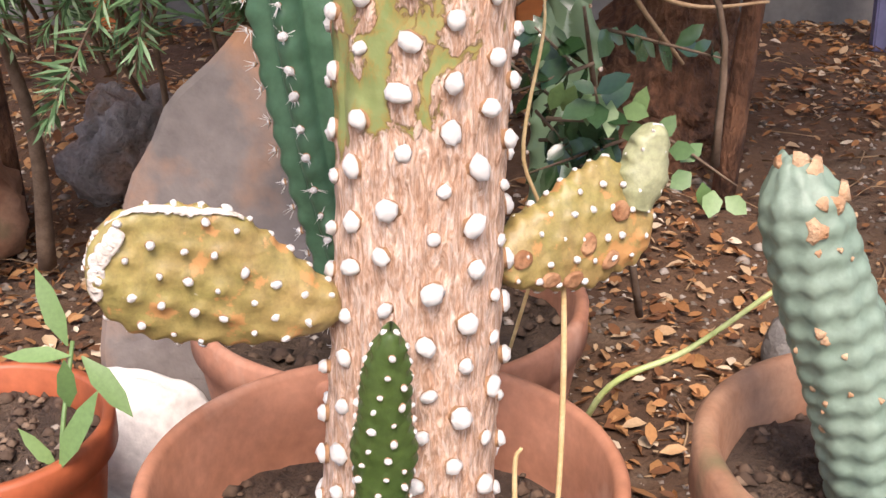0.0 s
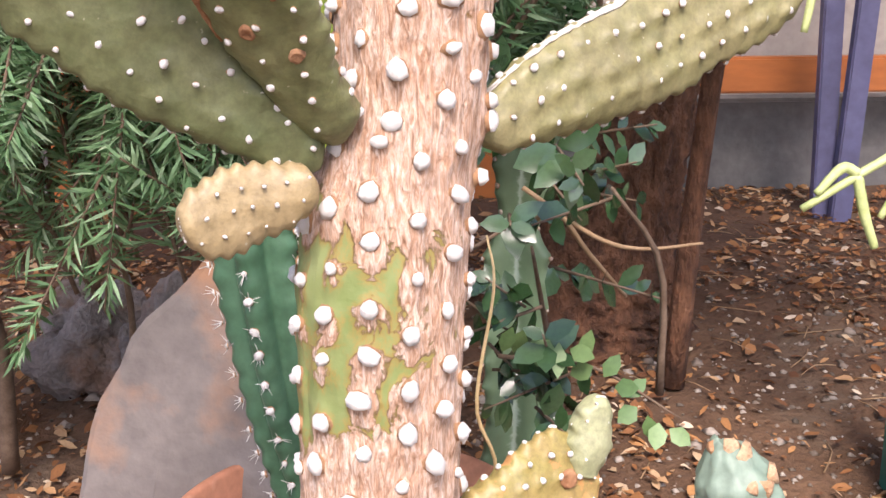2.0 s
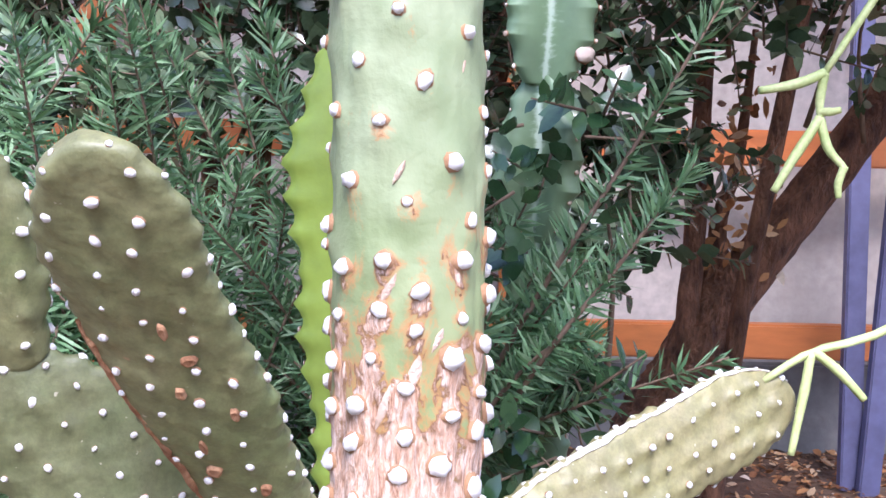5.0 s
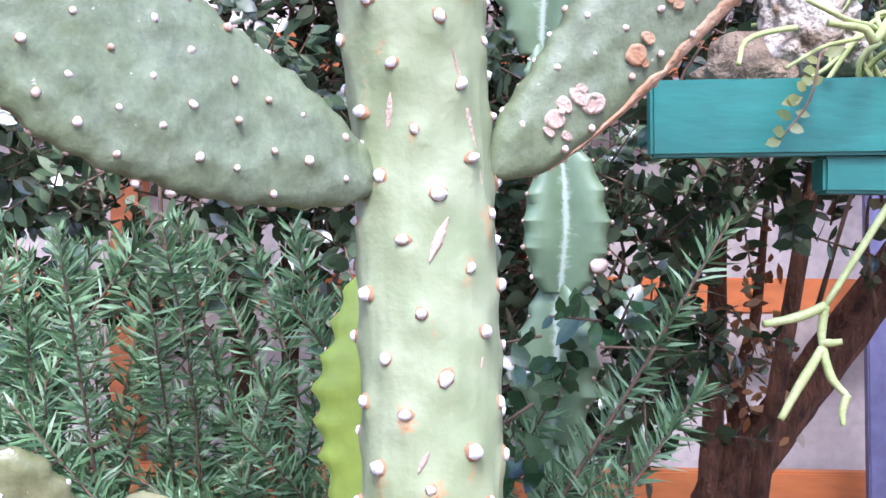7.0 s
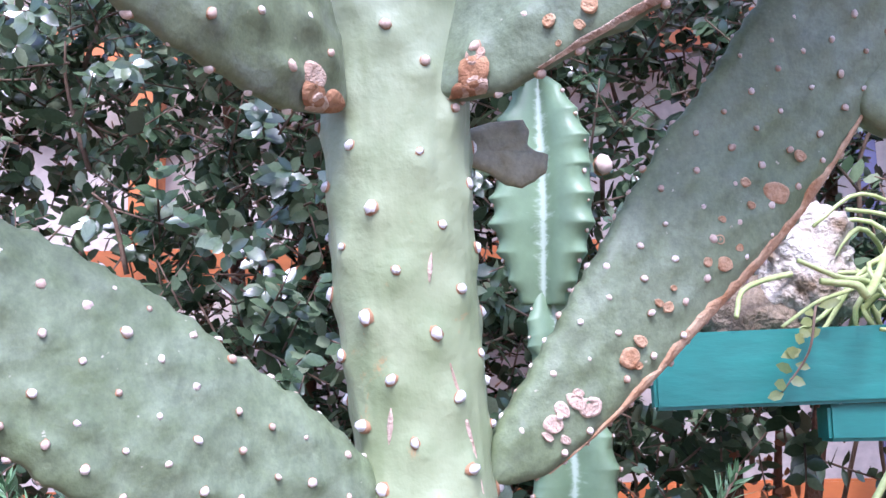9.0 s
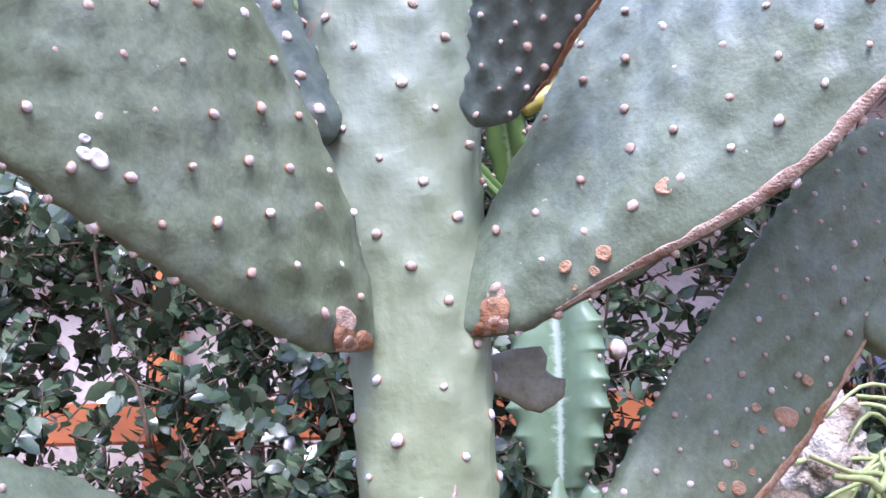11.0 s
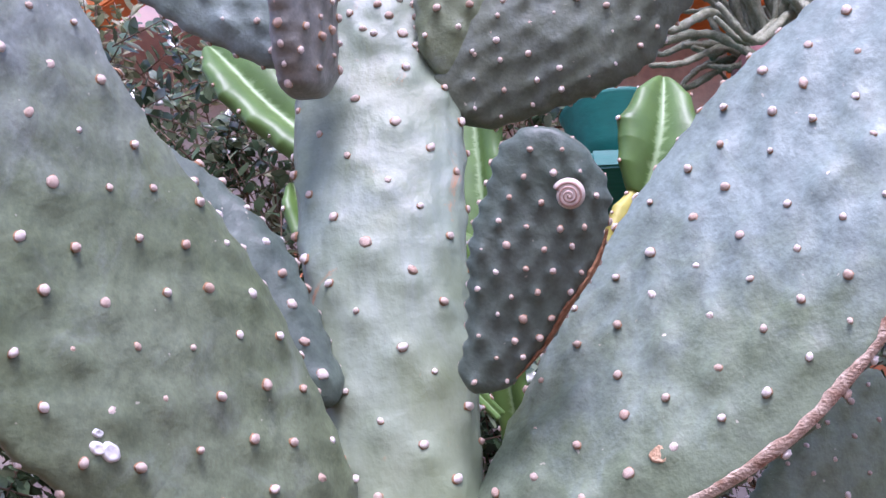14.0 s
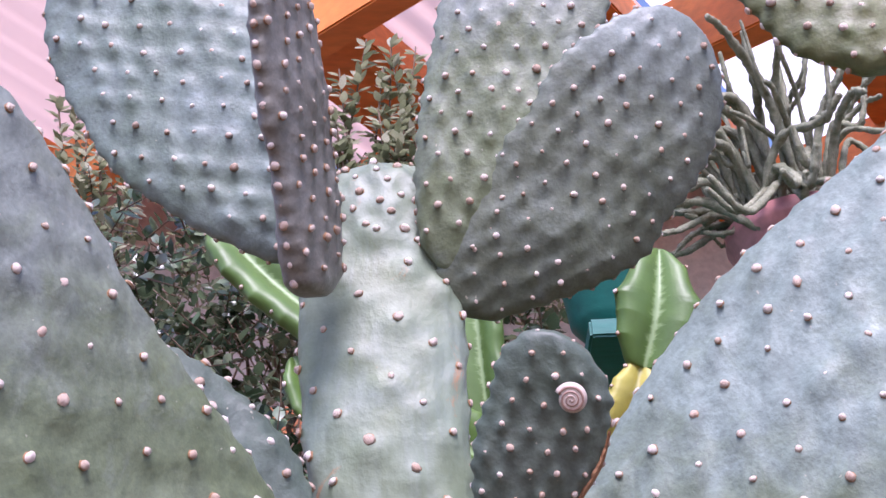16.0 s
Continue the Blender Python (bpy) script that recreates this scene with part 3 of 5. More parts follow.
def cactus_pad(parent, skin, form, gap=0.03, slant=0.35, size=0.004, meshes=None, lump=0.0022, seed=1, label="", rings=84, around=104, name="pad", dent=0.0):
    rng = random.Random(seed)
    p = form
    meshes = meshes or TAN
    spots = areole_lattice(p, gap, slant, rng)
    s = 0.5 - 0.5 * np.cos(np.linspace(0.0, math.pi, rings))
    s = 0.35 * s + 0.65 * np.linspace(0, 1, rings)
    s[-1] = 0.9995
    th = np.linspace(0, 2 * math.pi, around, endpoint=False)
    S, TH = np.meshgrid(s, th, indexing="ij")
    C, N = np.cos(TH), np.sin(TH)
    P = pad_point(p, S, C, N)
    X = p["width"](S) * C
    Y = S * p["length"]
    lift = np.zeros_like(S)
    # tubercles drawn out along the slanting rows, and soft swells between them
    ca, sa = math.cos(0.6 * slant), math.sin(0.6 * slant)
    for x, y in spots:
        k = rng.uniform(0.6, 1.25)
        dx, dy = X - x, Y - y + 0.10 * gap
        u, v = ca * dx + sa * dy, ca * dy - sa * dx
        lift += k * (0.62 * np.exp(-(u / (0.25 * gap)) ** 2 - (v / (0.46 * gap)) ** 2) + 0.6 * np.exp(-(dx ** 2 + dy ** 2) / (0.19 * gap) ** 2))
    wave = np.array([[noise.noise((14 * a, 14 * b, seed)) + 0.38 * noise.noise((34 * a, 22 * b, seed + 3)) for a, b in zip(r1, r2)] for r1, r2 in zip(X, Y)])
    P = P + (np.sign(N) * np.abs(N) ** 0.5 * (lump * lift + 0.0040 * wave * np.clip(4 * S, 0, 1)))[..., None] * p["n"]
    scallop = 0.0016 * np.cos(2 * math.pi * Y / (0.72 * gap)) + 0.0042 * np.array([noise.noise((30 * v, seed, 0)) for v in Y[:, 0]])[:, None]
    P = P + ((scallop * np.sign(C) * np.abs(C) ** 6 * np.clip(6 * S, 0, 1))[..., None]) * p["side"]
    ob = place(name, mesh_data(name, P.reshape(-1, 3), loft_faces(rings, around), skin), parent, None, label)

    def on(x, y, face=1):
        sy = np.array(y / p["length"])
        c = np.clip(x / max(1e-4, float(p["width"](sy))), -1, 1)
        q = pad_point(p, sy, np.array(c), np.array(face * math.sqrt(1 - c * c)))
        return q + face * lump * 0.8 * p["n"], unit(face * p["n"] + 0.55 * c ** 3 * p["side"])

    for x, y in spots:
        at, out = on(x, y)
        set_areole(ob, at, out, size, meshes, rng)
    # areoles along the rim
    step = 0.72 * gap
    for k in range(1, int(p["length"] / step)):
        y = k * step
        for sgn in (-1, 1):
            w = float(p["width"](y / p["length"]))
            at = pad_point(p, np.array(y / p["length"]), np.array(sgn * 0.9999), np.array(0.001))
            set_areole(ob, at, unit(sgn * p["side"] + 0.25 * p["n"] + 0.3 * p["a"] * (y / p["length"])), size * 1.05, meshes, rng)
    for k in range(-3, 4):
        c = k / 3.6
        at = pad_point(p, np.array(0.985), np.array(c), np.array(0.2))
        set_areole(ob, at, unit(p["a"] + c * p["side"]), size * 1.05, meshes, rng)
    return ob, on


def scar_patch(ob, on, x, y, rx, ry, seed, skin=None, ring=True):
    """A raised corky scar lying on a pad's face, with an uneven outline."""
    rng = random.Random(seed)
    m, rows = 16, (1.0, 0.86, 0.62, 0.3)
    vs, fs = [], []
    kk = [rng.uniform(0.72, 1.25) for _ in range(m)]
    kk = [(kk[j - 1] + 2 * kk[j] + kk[(j + 1) % m]) / 4 for j in range(m)]
    for i, r in enumerate(rows):
        for j in range(m):
            a = 2 * math.pi * j / m
            q, n = on(x + rx * r * kk[j] * math.cos(a), y + ry * r * kk[j] * math.sin(a))
            h = (-0.0012, 0.0012, 0.0014 if not ring else 0.0004, 0.0006)[i]
            vs.append(q + n * h)
    q, n = on(x, y)
    vs.append(q + n * 0.0007)
    fs = loft_faces(len(rows), m, cap=False)
    fs += [((len(rows) - 1) * m + j, (len(rows) - 1) * m + (j + 1) % m, len(rows) * m) for j in range(m)]
    place("scar", mesh_data("scar", vs, fs, skin or M_SCAR), ob)


cactus = thing("tree_cactus", (-0.025, 0.725, 0.26), "tall tree cactus with corky trunk and flat pads, in terracotta pot", "cactus")

# trunk: height, centre x and y, half width, half depth
TRUNK = np.array([
    (0.24, -0.030, 0.725, 0.064, 0.060), (0.44, -0.019, 0.724, 0.0575, 0.054), (0.565, -0.015, 0.722, 0.0545, 0.052),
    (0.70, -0.011, 0.724, 0.0565, 0.052), (0.76, -0.004, 0.725, 0.0525, 0.048), (0.80, 0.009, 0.725, 0.0475, 0.044),
    (0.90, 0.013, 0.728, 0.0495, 0.044), (1.09, 0.011, 0.731, 0.0495, 0.044), (1.29, 0.001, 0.735, 0.0485, 0.042),
    (1.40, -0.009, 0.716, 0.0515, 0.040), (1.49, -0.012, 0.700, 0.0520, 0.038), (1.55, -0.013, 0.690, 0.0540, 0.034),
    (1.63, -0.022, 0.677, 0.0590, 0.033), (1.72, -0.028, 0.665, 0.0640, 0.031), (1.80, -0.036, 0.655, 0.0675, 0.028),
    (1.92, -0.040, 0.663, 0.0730, 0.027), (1.955, -0.040, 0.666, 0.0700, 0.026), (1.985, -0.038, 0.668, 0.0530, 0.022),
    (2.035, -0.038, 0.670, 0.0550, 0.021), (2.065, -0.038, 0.670, 0.0530, 0.018), (2.082, -0.039, 0.670, 0.042, 0.013), (2.088, -0.041, 0.670, 0.012, 0.005)])


def trunk_at(z):
    c = [np.interp(z, TRUNK[:, 0], TRUNK[:, k]) for k in range(1, 5)]
    return c


def trunk_point(z, th):
    x, y, w, d = trunk_at(z)
    return np.array((x + w * math.cos(th), y + d * math.sin(th), z))


def build_trunk():
    rng = random.Random(5)
    rings, around = 300, 120
    zs = np.linspace(TRUNK[0, 0], TRUNK[-1, 0], rings)
    prof = np.array([trunk_at(z) for z in zs])
    for _ in range(4):
        prof[1:-1] = (prof[:-2] + 2 * prof[1:-1] + prof[2:]) / 4
    # areoles in slanting rows: a start, two steps (round, up), and the stretch of heights
    rows = [((0.003, 0.636), (0.0245, -0.0225), (-0.003, -0.035), 0.30, 0.80), ((0.010, 0.90), (0.0235, -0.019), (-0.004, -0.031), 0.80, 1.02), ((0.006, 1.167), (-0.024, -0.030), (0.0155, -0.045), 1.02, 1.52), ((-0.024, 1.712), (0.023, -0.025), (-0.030, -0.032), 1.52, 1.985), ((-0.040, 2.03), (0.0165, 0.007), (-0.008, 0.0150), 1.985, 2.083)]
    spots = []
    for (x0, z0), a, b, lo, hi in rows:
        for i in range(-60, 61):
            for j in range(-60, 61):
                z = z0 + i * a[1] + j * b[1] + rng.uniform(-0.0035, 0.0035)
                if not lo <= z < hi:
                    continue
                cx, cy, w, d = trunk_at(z)
                arc = x0 + i * a[0] + j * b[0] - cx + rng.uniform(-0.0035, 0.0035)
                r = 0.5 * (w + d) if z < 1.5 else 0.5 * (w * 1.15 + d)
                if abs(arc) < math.pi * r:
                    spots.append((z, -0.5 * math.pi + arc / r, 0.0062 if z < 0.85 else 0.0060 - 0.0026 * min(1, (z - 0.85) / 0.7)))
    th = np.linspace(0, 2 * math.pi, around, endpoint=False)
    V = np.zeros((rings, around, 3))
    scab = np.zeros((rings, around))
    for i, z in enumerate(zs):
        x, y, w, d = prof[i]
        c, s = np.cos(th), np.sin(th)
        rough = np.array([noise.noise((9 * math.cos(t), 9 * math.sin(t), 7 * z)) for t in th])
        ridge = np.array([noise.noise((30 * math.cos(t), 30 * math.sin(t), 16 * z)) for t in th])
        k = 1 + (0.03 if z < 0.95 else 0.015) * rough + (0.022 if z < 0.62 else 0.012 if z < 0.95 else 0.0) * ridge
        V[i] = np.stack([x + w * k * np.sign(c) * np.abs(c) ** 0.95, y + d * k * np.sign(s) * np.abs(s) ** 0.9, np.full(around, z)], 1)
    nrm = np.stack([np.cos(th), np.sin(th) * 1.2, 0 * th], 1)
    for z, t, size in spots:
        i0 = np.searchsorted(zs, z)
        lo, hi = max(0, i0 - 7), min(rings, i0 + 7)
        dt = (th - t + math.pi) % (2 * math.pi) - math.pi
        g = np.exp(-((zs[lo:hi, None] - z + 0.003) / 0.011) ** 2 - (dt[None] * 0.055 / 0.011) ** 2)
        V[lo:hi] += (0.0028 if z < 1.5 else 0.0032 if z < 1.94 else 0.0045) * g[..., None] * nrm
        much = 0.85 if z < 0.96 else 0.5 if z < 1.10 else 0.32 if z < 1.42 else 0.0
        scab[lo:hi] = np.maximum(scab[lo:hi], much * np.exp(-((zs[lo:hi, None] - z + 0.004) / 0.015) ** 2 - (dt[None] * 0.055 / 0.0095) ** 2))
    trunk = place("trunk", mesh_data("trunk", V.reshape(-1, 3), loft_faces(rings, around), M_TRUNK), cactus, None, "corky tan trunk turning green above")
    trunk.data.attributes.new("scab", "FLOAT", "POINT").data.foreach_set("value", scab.reshape(-1))
    back = Heap()
    for z, t, size in spots:
        i = min(rings - 1, int(np.searchsorted(zs, z)))
        j = int(round((t % (2 * math.pi)) / (2 * math.pi) * around)) % around
        at = V[i, j]
        out = unit((math.cos(t), 1.15 * math.sin(t), 0.1))
        if math.sin(t) < 0.25:
            set_areole(trunk, at, out, size, WOOLLY if z < 0.84 else RINGED if z < 1.5 else TAN, rng)
        else:
            q = np.array(Vector(out).to_track_quat("Z", "Y").to_matrix())
            me = WOOLLY[0]
            back.add([at + size * q @ np.array(v.co) for v in me.vertices], [tuple(f.vertices) for f in me.polygons])
    back.put("areole_cover", M_WOOL, trunk, kind="stuff")
    return trunk




def trunk_scar(trunk, z0, z1, t0, t1, wide, seed):
    """A lens-shaped corky ridge on the trunk."""
    n, m = 14, 7
    vs = []
    for i in range(n):
        f = i / (n - 1)
        z, t = z0 + (z1 - z0) * f, t0 + (t1 - t0) * f
        half = wide * math.sin(math.pi * min(0.98, max(0.02, f))) ** 0.7 * (1 + 0.4 * noise.noise((9 * f, seed, 0)))
        for j in range(m):
            u = 2 * j / (m - 1) - 1
            tt = t + u * half / 0.047
            q = trunk_point(z, tt)
            out = unit((math.cos(tt), math.sin(tt), 0))
            vs.append(q + out * (0.0034 * math.sqrt(max(0, 1 - u * u)) - 0.0012))
    fs = [(i * m + j, i * m + j + 1, (i + 1) * m + j + 1, (i + 1) * m + j) for i in range(n - 1) for j in range(m - 1)]
    place("scar", mesh_data("scar", vs, fs, M_SCAR_TAN), trunk)


the_trunk = build_trunk()
for k, (z0, z1, a0, a1, w) in enumerate(((1.202, 1.232, -1.50, -1.22, 0.0042), (1.255, 1.345, -0.62, -1.02, 0.0032), (1.290, 1.315, -2.02, -1.92, 0.0030), (1.13, 1.15, -0.8, -0.7, 0.003), (0.985, 1.005, -1.9, -1.7, 0.004), (0.93, 0.955, -1.5, -1.4, 0.005), (0.955, 0.97, -1.25, -1.1, 0.004), (0.905, 0.935, -1.95, -1.75, 0.005), (0.60, 0.613, -1.62, -1.58, 0.003), (0.625, 0.64, -1.45, -1.40, 0.0028), (0.645, 0.66, -1.72, -1.70, 0.0024), (1.40, 1.42, -1.2, -1.15, 0.002), (1.06, 1.075, -1.75, -1.6, 0.0026))):
    trunk_scar(the_trunk, z0, z1, a0, a1, w, k)

PADS = {}


def grow(key, skin, base, tip, normal, half, gap=0.03, slant=0.35, size=0.004, meshes=None, lump=0.0022, label="", **form):
    PADS[key] = cactus_pad(cactus, skin, pad_form(base, tip, normal, half, **form), gap, slant, size, meshes, lump, len(PADS) + 11, label)
    PADS[key] += (pad_form(base, tip, normal, half, **form),)
    return PADS[key]


# low on the trunk
grow("low_left", M_PAD_DRY, (-0.070, 0.70, 0.472), (-0.219, 0.655, 0.535), (0.27, -0.96, -0.09), 0.047, 0.022, 0.5, 0.0027, WOOLLY, 0.0030, "olive-yellow pad with a dry white tip", neck=0.3, wide=0.58, blunt=3.2)
grow("low_right", M_PAD_DRY, (0.036, 0.735, 0.487), (0.150, 0.80, 0.516), (0.44, -0.88, 0.2), 0.043, 0.019, 0.2, 0.0024, WOOLLY, 0.0022, "yellowing shrivelled pad", neck=0.32, wide=0.62, blunt=3.0)
grow("bud", M_BUD, (0.138, 0.794, 0.512), (0.153, 0.800, 0.574), (0.44, -0.88, 0.2), 0.018, 0.018, 0.2, 0.0014, WOOLLY, 0.001, neck=0.7, wide=0.5)
grow("young", M_PAD_YOUNG, (-0.046, 0.662, 0.285), (-0.032, 0.625, 0.497), (0, -0.98, -0.2), 0.0185, 0.0155, 0.4, 0.0022, WOOLLY, 0.0014, "dark green young pad with white dots", neck=0.85, wide=0.5, thick=0.014, blunt=2.6)
grow("small_left", M_PAD_TAN, (-0.052, 0.680, 0.771), (-0.127, 0.640, 0.752), (0.38, -0.93, -0.02), 0.026, 0.015, 0.4, 0.0013, WOOLLY, 0.0006, "small tan pad", neck=0.5, wide=0.6, blunt=2.8)
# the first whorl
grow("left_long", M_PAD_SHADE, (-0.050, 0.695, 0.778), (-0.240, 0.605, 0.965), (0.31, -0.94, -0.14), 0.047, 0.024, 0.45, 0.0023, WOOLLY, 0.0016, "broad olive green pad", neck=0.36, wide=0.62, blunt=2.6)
grow("left_long_upper", M_PAD_LOW, (-0.205, 0.622, 0.955), (-0.230, 0.56, 1.095), (0.40, -0.85, -0.31), 0.034, 0.024, 0.3, 0.0026, WOOLLY, 0.0016, neck=0.5, wide=0.6)
grow("left_upright", M_PAD_LOW, (-0.036, 0.695, 0.798), (-0.127, 0.477, 1.088), (-0.05, -0.80, -0.58), 0.041, 0.024, 0.3, 0.0024, WOOLLY, 0.0020, "long olive green pad with brown scuffs", neck=0.5, wide=0.78, blunt=2.6, sway=-0.03)
grow("right_long", M_PAD_RIB, (0.052, 0.74, 0.790), (0.318, 0.885, 0.890), (0.44, -0.89, 0.12), 0.041, 0.024, 0.55, 0.0024, WOOLLY, 0.0034, "long ribbed yellow-green pad with a dry rim", neck=0.5, wide=0.55, blunt=4.0, cup=0.02)
# the middle whorl
grow("mid_left", M_PAD_MID, (-0.030, 0.712, 1.250), (-0.326, 0.489, 1.428), (0.59, -0.80, 0.1), 0.066, 0.031, 0.5, 0.0028, TAN, 0.0026, "broad green pad", neck=0.26, wide=0.46, sway=-0.03)
grow("mid_right", M_PAD_MID, (0.050, 0.735, 1.262), (0.380, 0.755, 1.71), (0.22, -0.95, -0.06), 0.060, 0.029, 0.2, 0.0024, TAN, 0.0024, "long green pad with tan ring scars", neck=0.36, wide=0.56, sway=0.035)
grow("mid_right_side", M_PAD_MID, (0.338, 0.768, 1.532), (0.56, 0.80, 1.66), (0.1, -0.97, -0.06), 0.045, 0.029, 0.2, 0.0024, TAN, 0.0024, "green side pad with a tan scarred base", neck=0.55, wide=0.55)
# the upper whorl
grow("upper_left", M_PAD_GREENISH, (-0.048, 0.662, 1.522), (-0.349, 0.226, 1.973), (0.80, -0.60, -0.05), 0.119, 0.041, 0.35, 0.0031, TAN, 0.0052, "very broad grey-green pad", neck=0.22, wide=0.45, sway=-0.045)
grow("upper_left_back", M_PAD_DARK, (-0.075, 0.645, 1.670), (-0.215, 0.575, 1.86), (0.41, -0.91, -0.06), 0.045, 0.03, 0.35, 0.0034, TAN, 0.003, neck=0.4, wide=0.55)
grow("upper_right", M_PAD_HIGH, (0.024, 0.675, 1.527), (0.524, 0.470, 2.039), (-0.45, -0.88, 0.06), 0.113, 0.040, 0.25, 0.0031, TAN, 0.0056, "very broad waxy grey-green pad with a brown scarred rim", neck=0.27, wide=0.45)
grow("snail_pad", M_PAD_DARK, (0.036, 0.622, 1.672), (0.101, 0.512, 1.830), (-0.14, -0.85, -0.49), 0.046, 0.021, 0.3, 0.0022, TAN, 0.0034, "dark green lumpy pad", neck=0.36, wide=0.66, blunt=3.2, sway=0.05)
# the crown
grow("crown_right_back", M_PAD_CROWN_BACK, (0.022, 0.672, 1.930), (0.250, 0.575, 2.168), (0.10, -0.90, -0.42), 0.084, 0.026, 0.3, 0.0024, TAN, 0.0032, "broad dusky grey-green pad", neck=0.34, wide=0.58, sway=0.06, cup=-0.05)
grow("crown_right", M_PAD_CROWN, (0.018, 0.650, 1.958), (0.143, 0.56, 2.304), (-0.14, -0.95, -0.25), 0.079, 0.026, 0.3, 0.0026, TAN, 0.0036, "upright grey-green lumpy pad", neck=0.28, wide=0.62, cup=-0.03)
grow("crown_left", M_PAD_TEAL, (-0.096, 0.645, 1.975), (-0.310, 0.555, 2.322), (0.05, -0.98, -0.2), 0.100, 0.030, 0.3, 0.0027, TAN, 0.0040, "broad sea-green lumpy pad", neck=0.28, wide=0.52, sway=-0.03)
grow("crown_front", M_PAD_BROWN, (-0.088, 0.600, 1.915), (-0.104, 0.42, 2.18), (0.94, -0.32, -0.1), 0.052, 0.022, 0.3, 0.0030, TAN, 0.0030, "narrow brownish pad seen edge on", neck=0.6, wide=0.45, thick=0.013)
grow("crown_far_right", M_PAD_LOW, (0.392, 0.515, 2.050), (0.304, 0.50, 2.222), (-0.04, -0.93, -0.35), 0.062, 0.026, 0.3, 0.0030, TAN, 0.0028, "olive pad at the edge of the crown", neck=0.3, wide=0.55)


def torn_pad():
    """The withered stump of a pad that broke off, with a ragged, notched edge."""
    edge = np.array([(0.026, 1.516), (0.026, 1.496), (0.053, 1.487), (0.066, 1.479), (0.078, 1.476), (0.097, 1.488), (0.099, 1.503), (0.089, 1.505), (0.083, 1.510), (0.085, 1.520), (0.080, 1.529), (0.056, 1.527)])
    line = np.vstack([edge[k] + (edge[(k + 1) % 12] - edge[k]) * f for k in range(12) for f in (0, 0.25, 0.5, 0.75)])
    m, vs = len(line), []
    mid = np.array((0.060, 1.503))
    for r, h in ((0.0, 0.006), (0.35, 0.0055), (0.7, 0.0045), (0.93, 0.003), (1.0, 0.0), (0.93, -0.003), (0.5, -0.005), (0.0, -0.006)):
        for x, z in line:
            q = mid + (np.array((x, z)) - mid) * max(r, 0.02) * (1 + 0.04 * noise.noise((300 * x, 300 * z, 2)))
            vs.append((q[0], 0.738 - h + 0.004 * noise.noise((70 * q[0], 70 * q[1], 4)) + 0.25 * (q[0] - 0.06), q[1]))
    return place("broken_pad", mesh_data("broken_pad", vs, loft_faces(8, m), M_PAD_TORN), cactus, None, "withered brown torn stump of a pad")


torn_pad()


# ---- pots ----
def clay_pot(name, centre, radius, height, wall_t, material, label, rim=0.0, soil=0.05, taper=0.74, seed=1):
    """A turned pot with a rolled rim, standing on the ground, and its filling of soil."""
    x, y, z = centre
    pot = thing(name, (x, y, z), label, "pot")
    R, H, w = radius, height, wall_t
    prof = [(R * taper, 0.0), (R * (taper + 0.10), H * 0.35), (R * 0.955, H * 0.80), (R * 0.965, H * 0.86), (R + rim, H * 0.875), (R + rim, H * 0.985), (R + rim - 0.3 * w, H), (R - 0.7 * w, H), (R - w, H * 0.985), (R - w * 1.3, H * 0.8), (R * (taper + 0.06), H * 0.3), (R * taper * 0.8, H * 0.2)]
    part("body", lathe_bm(prof, (x, y, z), 80, 0.004), material, pot)
    bm = bmesh.new()
    rng = random.Random(seed)
    rs, m = 12, 40
    rings = []
    for i in range(rs + 1):
        r = (R - w * 1.25) * i / rs
        ring = []
        for j in range(m if i else 1):
            a = 2 * math.pi * j / m
            px, py = x + r * math.cos(a), y + r * math.sin(a)
            ring.append(bm.verts.new((px, py, z + H - soil + 0.012 * noise.noise((28 * px, 28 * py, seed)) + 0.008 * noise.noise((70 * px, 70 * py, seed)))))
        rings.append(ring)
    for j in range(m):
        bm.faces.new((rings[0][0], rings[1][j], rings[1][(j + 1) % m]))
    for a, b in zip(rings[1:], rings[2:]):
        for j in range(m):
            k = (j + 1) % m
            bm.faces.new((a[j], b[j], b[k], a[k]))
    part("soil", bm, M_SOIL, pot, "dark crumbly soil")
    clods = Heap()
    for _ in range(260):
        a, r = rng.uniform(0, 6.28), (R - 1.6 * w) * math.sqrt(rng.random())
        lump_at(clods, (x + r * math.cos(a), y + r * math.sin(a), z + H - soil + 0.003), rng.uniform(0.003, 0.011), rng)
    clods.put("loose_soil", M_CLOD, pot, kind="stuff")
    return pot


M_CLOD = per_piece("soil_clods", ((0.0, (0.05, 0.03, 0.02)), (0.6, (0.11, 0.07, 0.045)), (0.92, (0.22, 0.15, 0.10)), (1.0, (0.45, 0.40, 0.34))), 0.95)


def lump_at(heap, at, r, rng):
    """A small angular lump."""
    k = [rng.uniform(0.6, 1.15) * r for _ in range(6)]
    v = [(k[0], 0, 0), (-k[1], 0, 0), (0, k[2], 0), (0, -k[3], 0), (0, 0, 0.7 * k[4]), (0, 0, -0.5 * k[5])]
    c, s = math.cos(rng.uniform(0, 6.28)), math.sin(rng.uniform(0, 6.28))
    v = [(at[0] + c * p[0] - s * p[1], at[1] + s * p[0] + c * p[1], at[2] + p[2]) for p in v]
    heap.add(v, [(0, 2, 4), (2, 1, 4), (1, 3, 4), (3, 0, 4), (2, 0, 5), (1, 2, 5), (3, 1, 5), (0, 3, 5)])


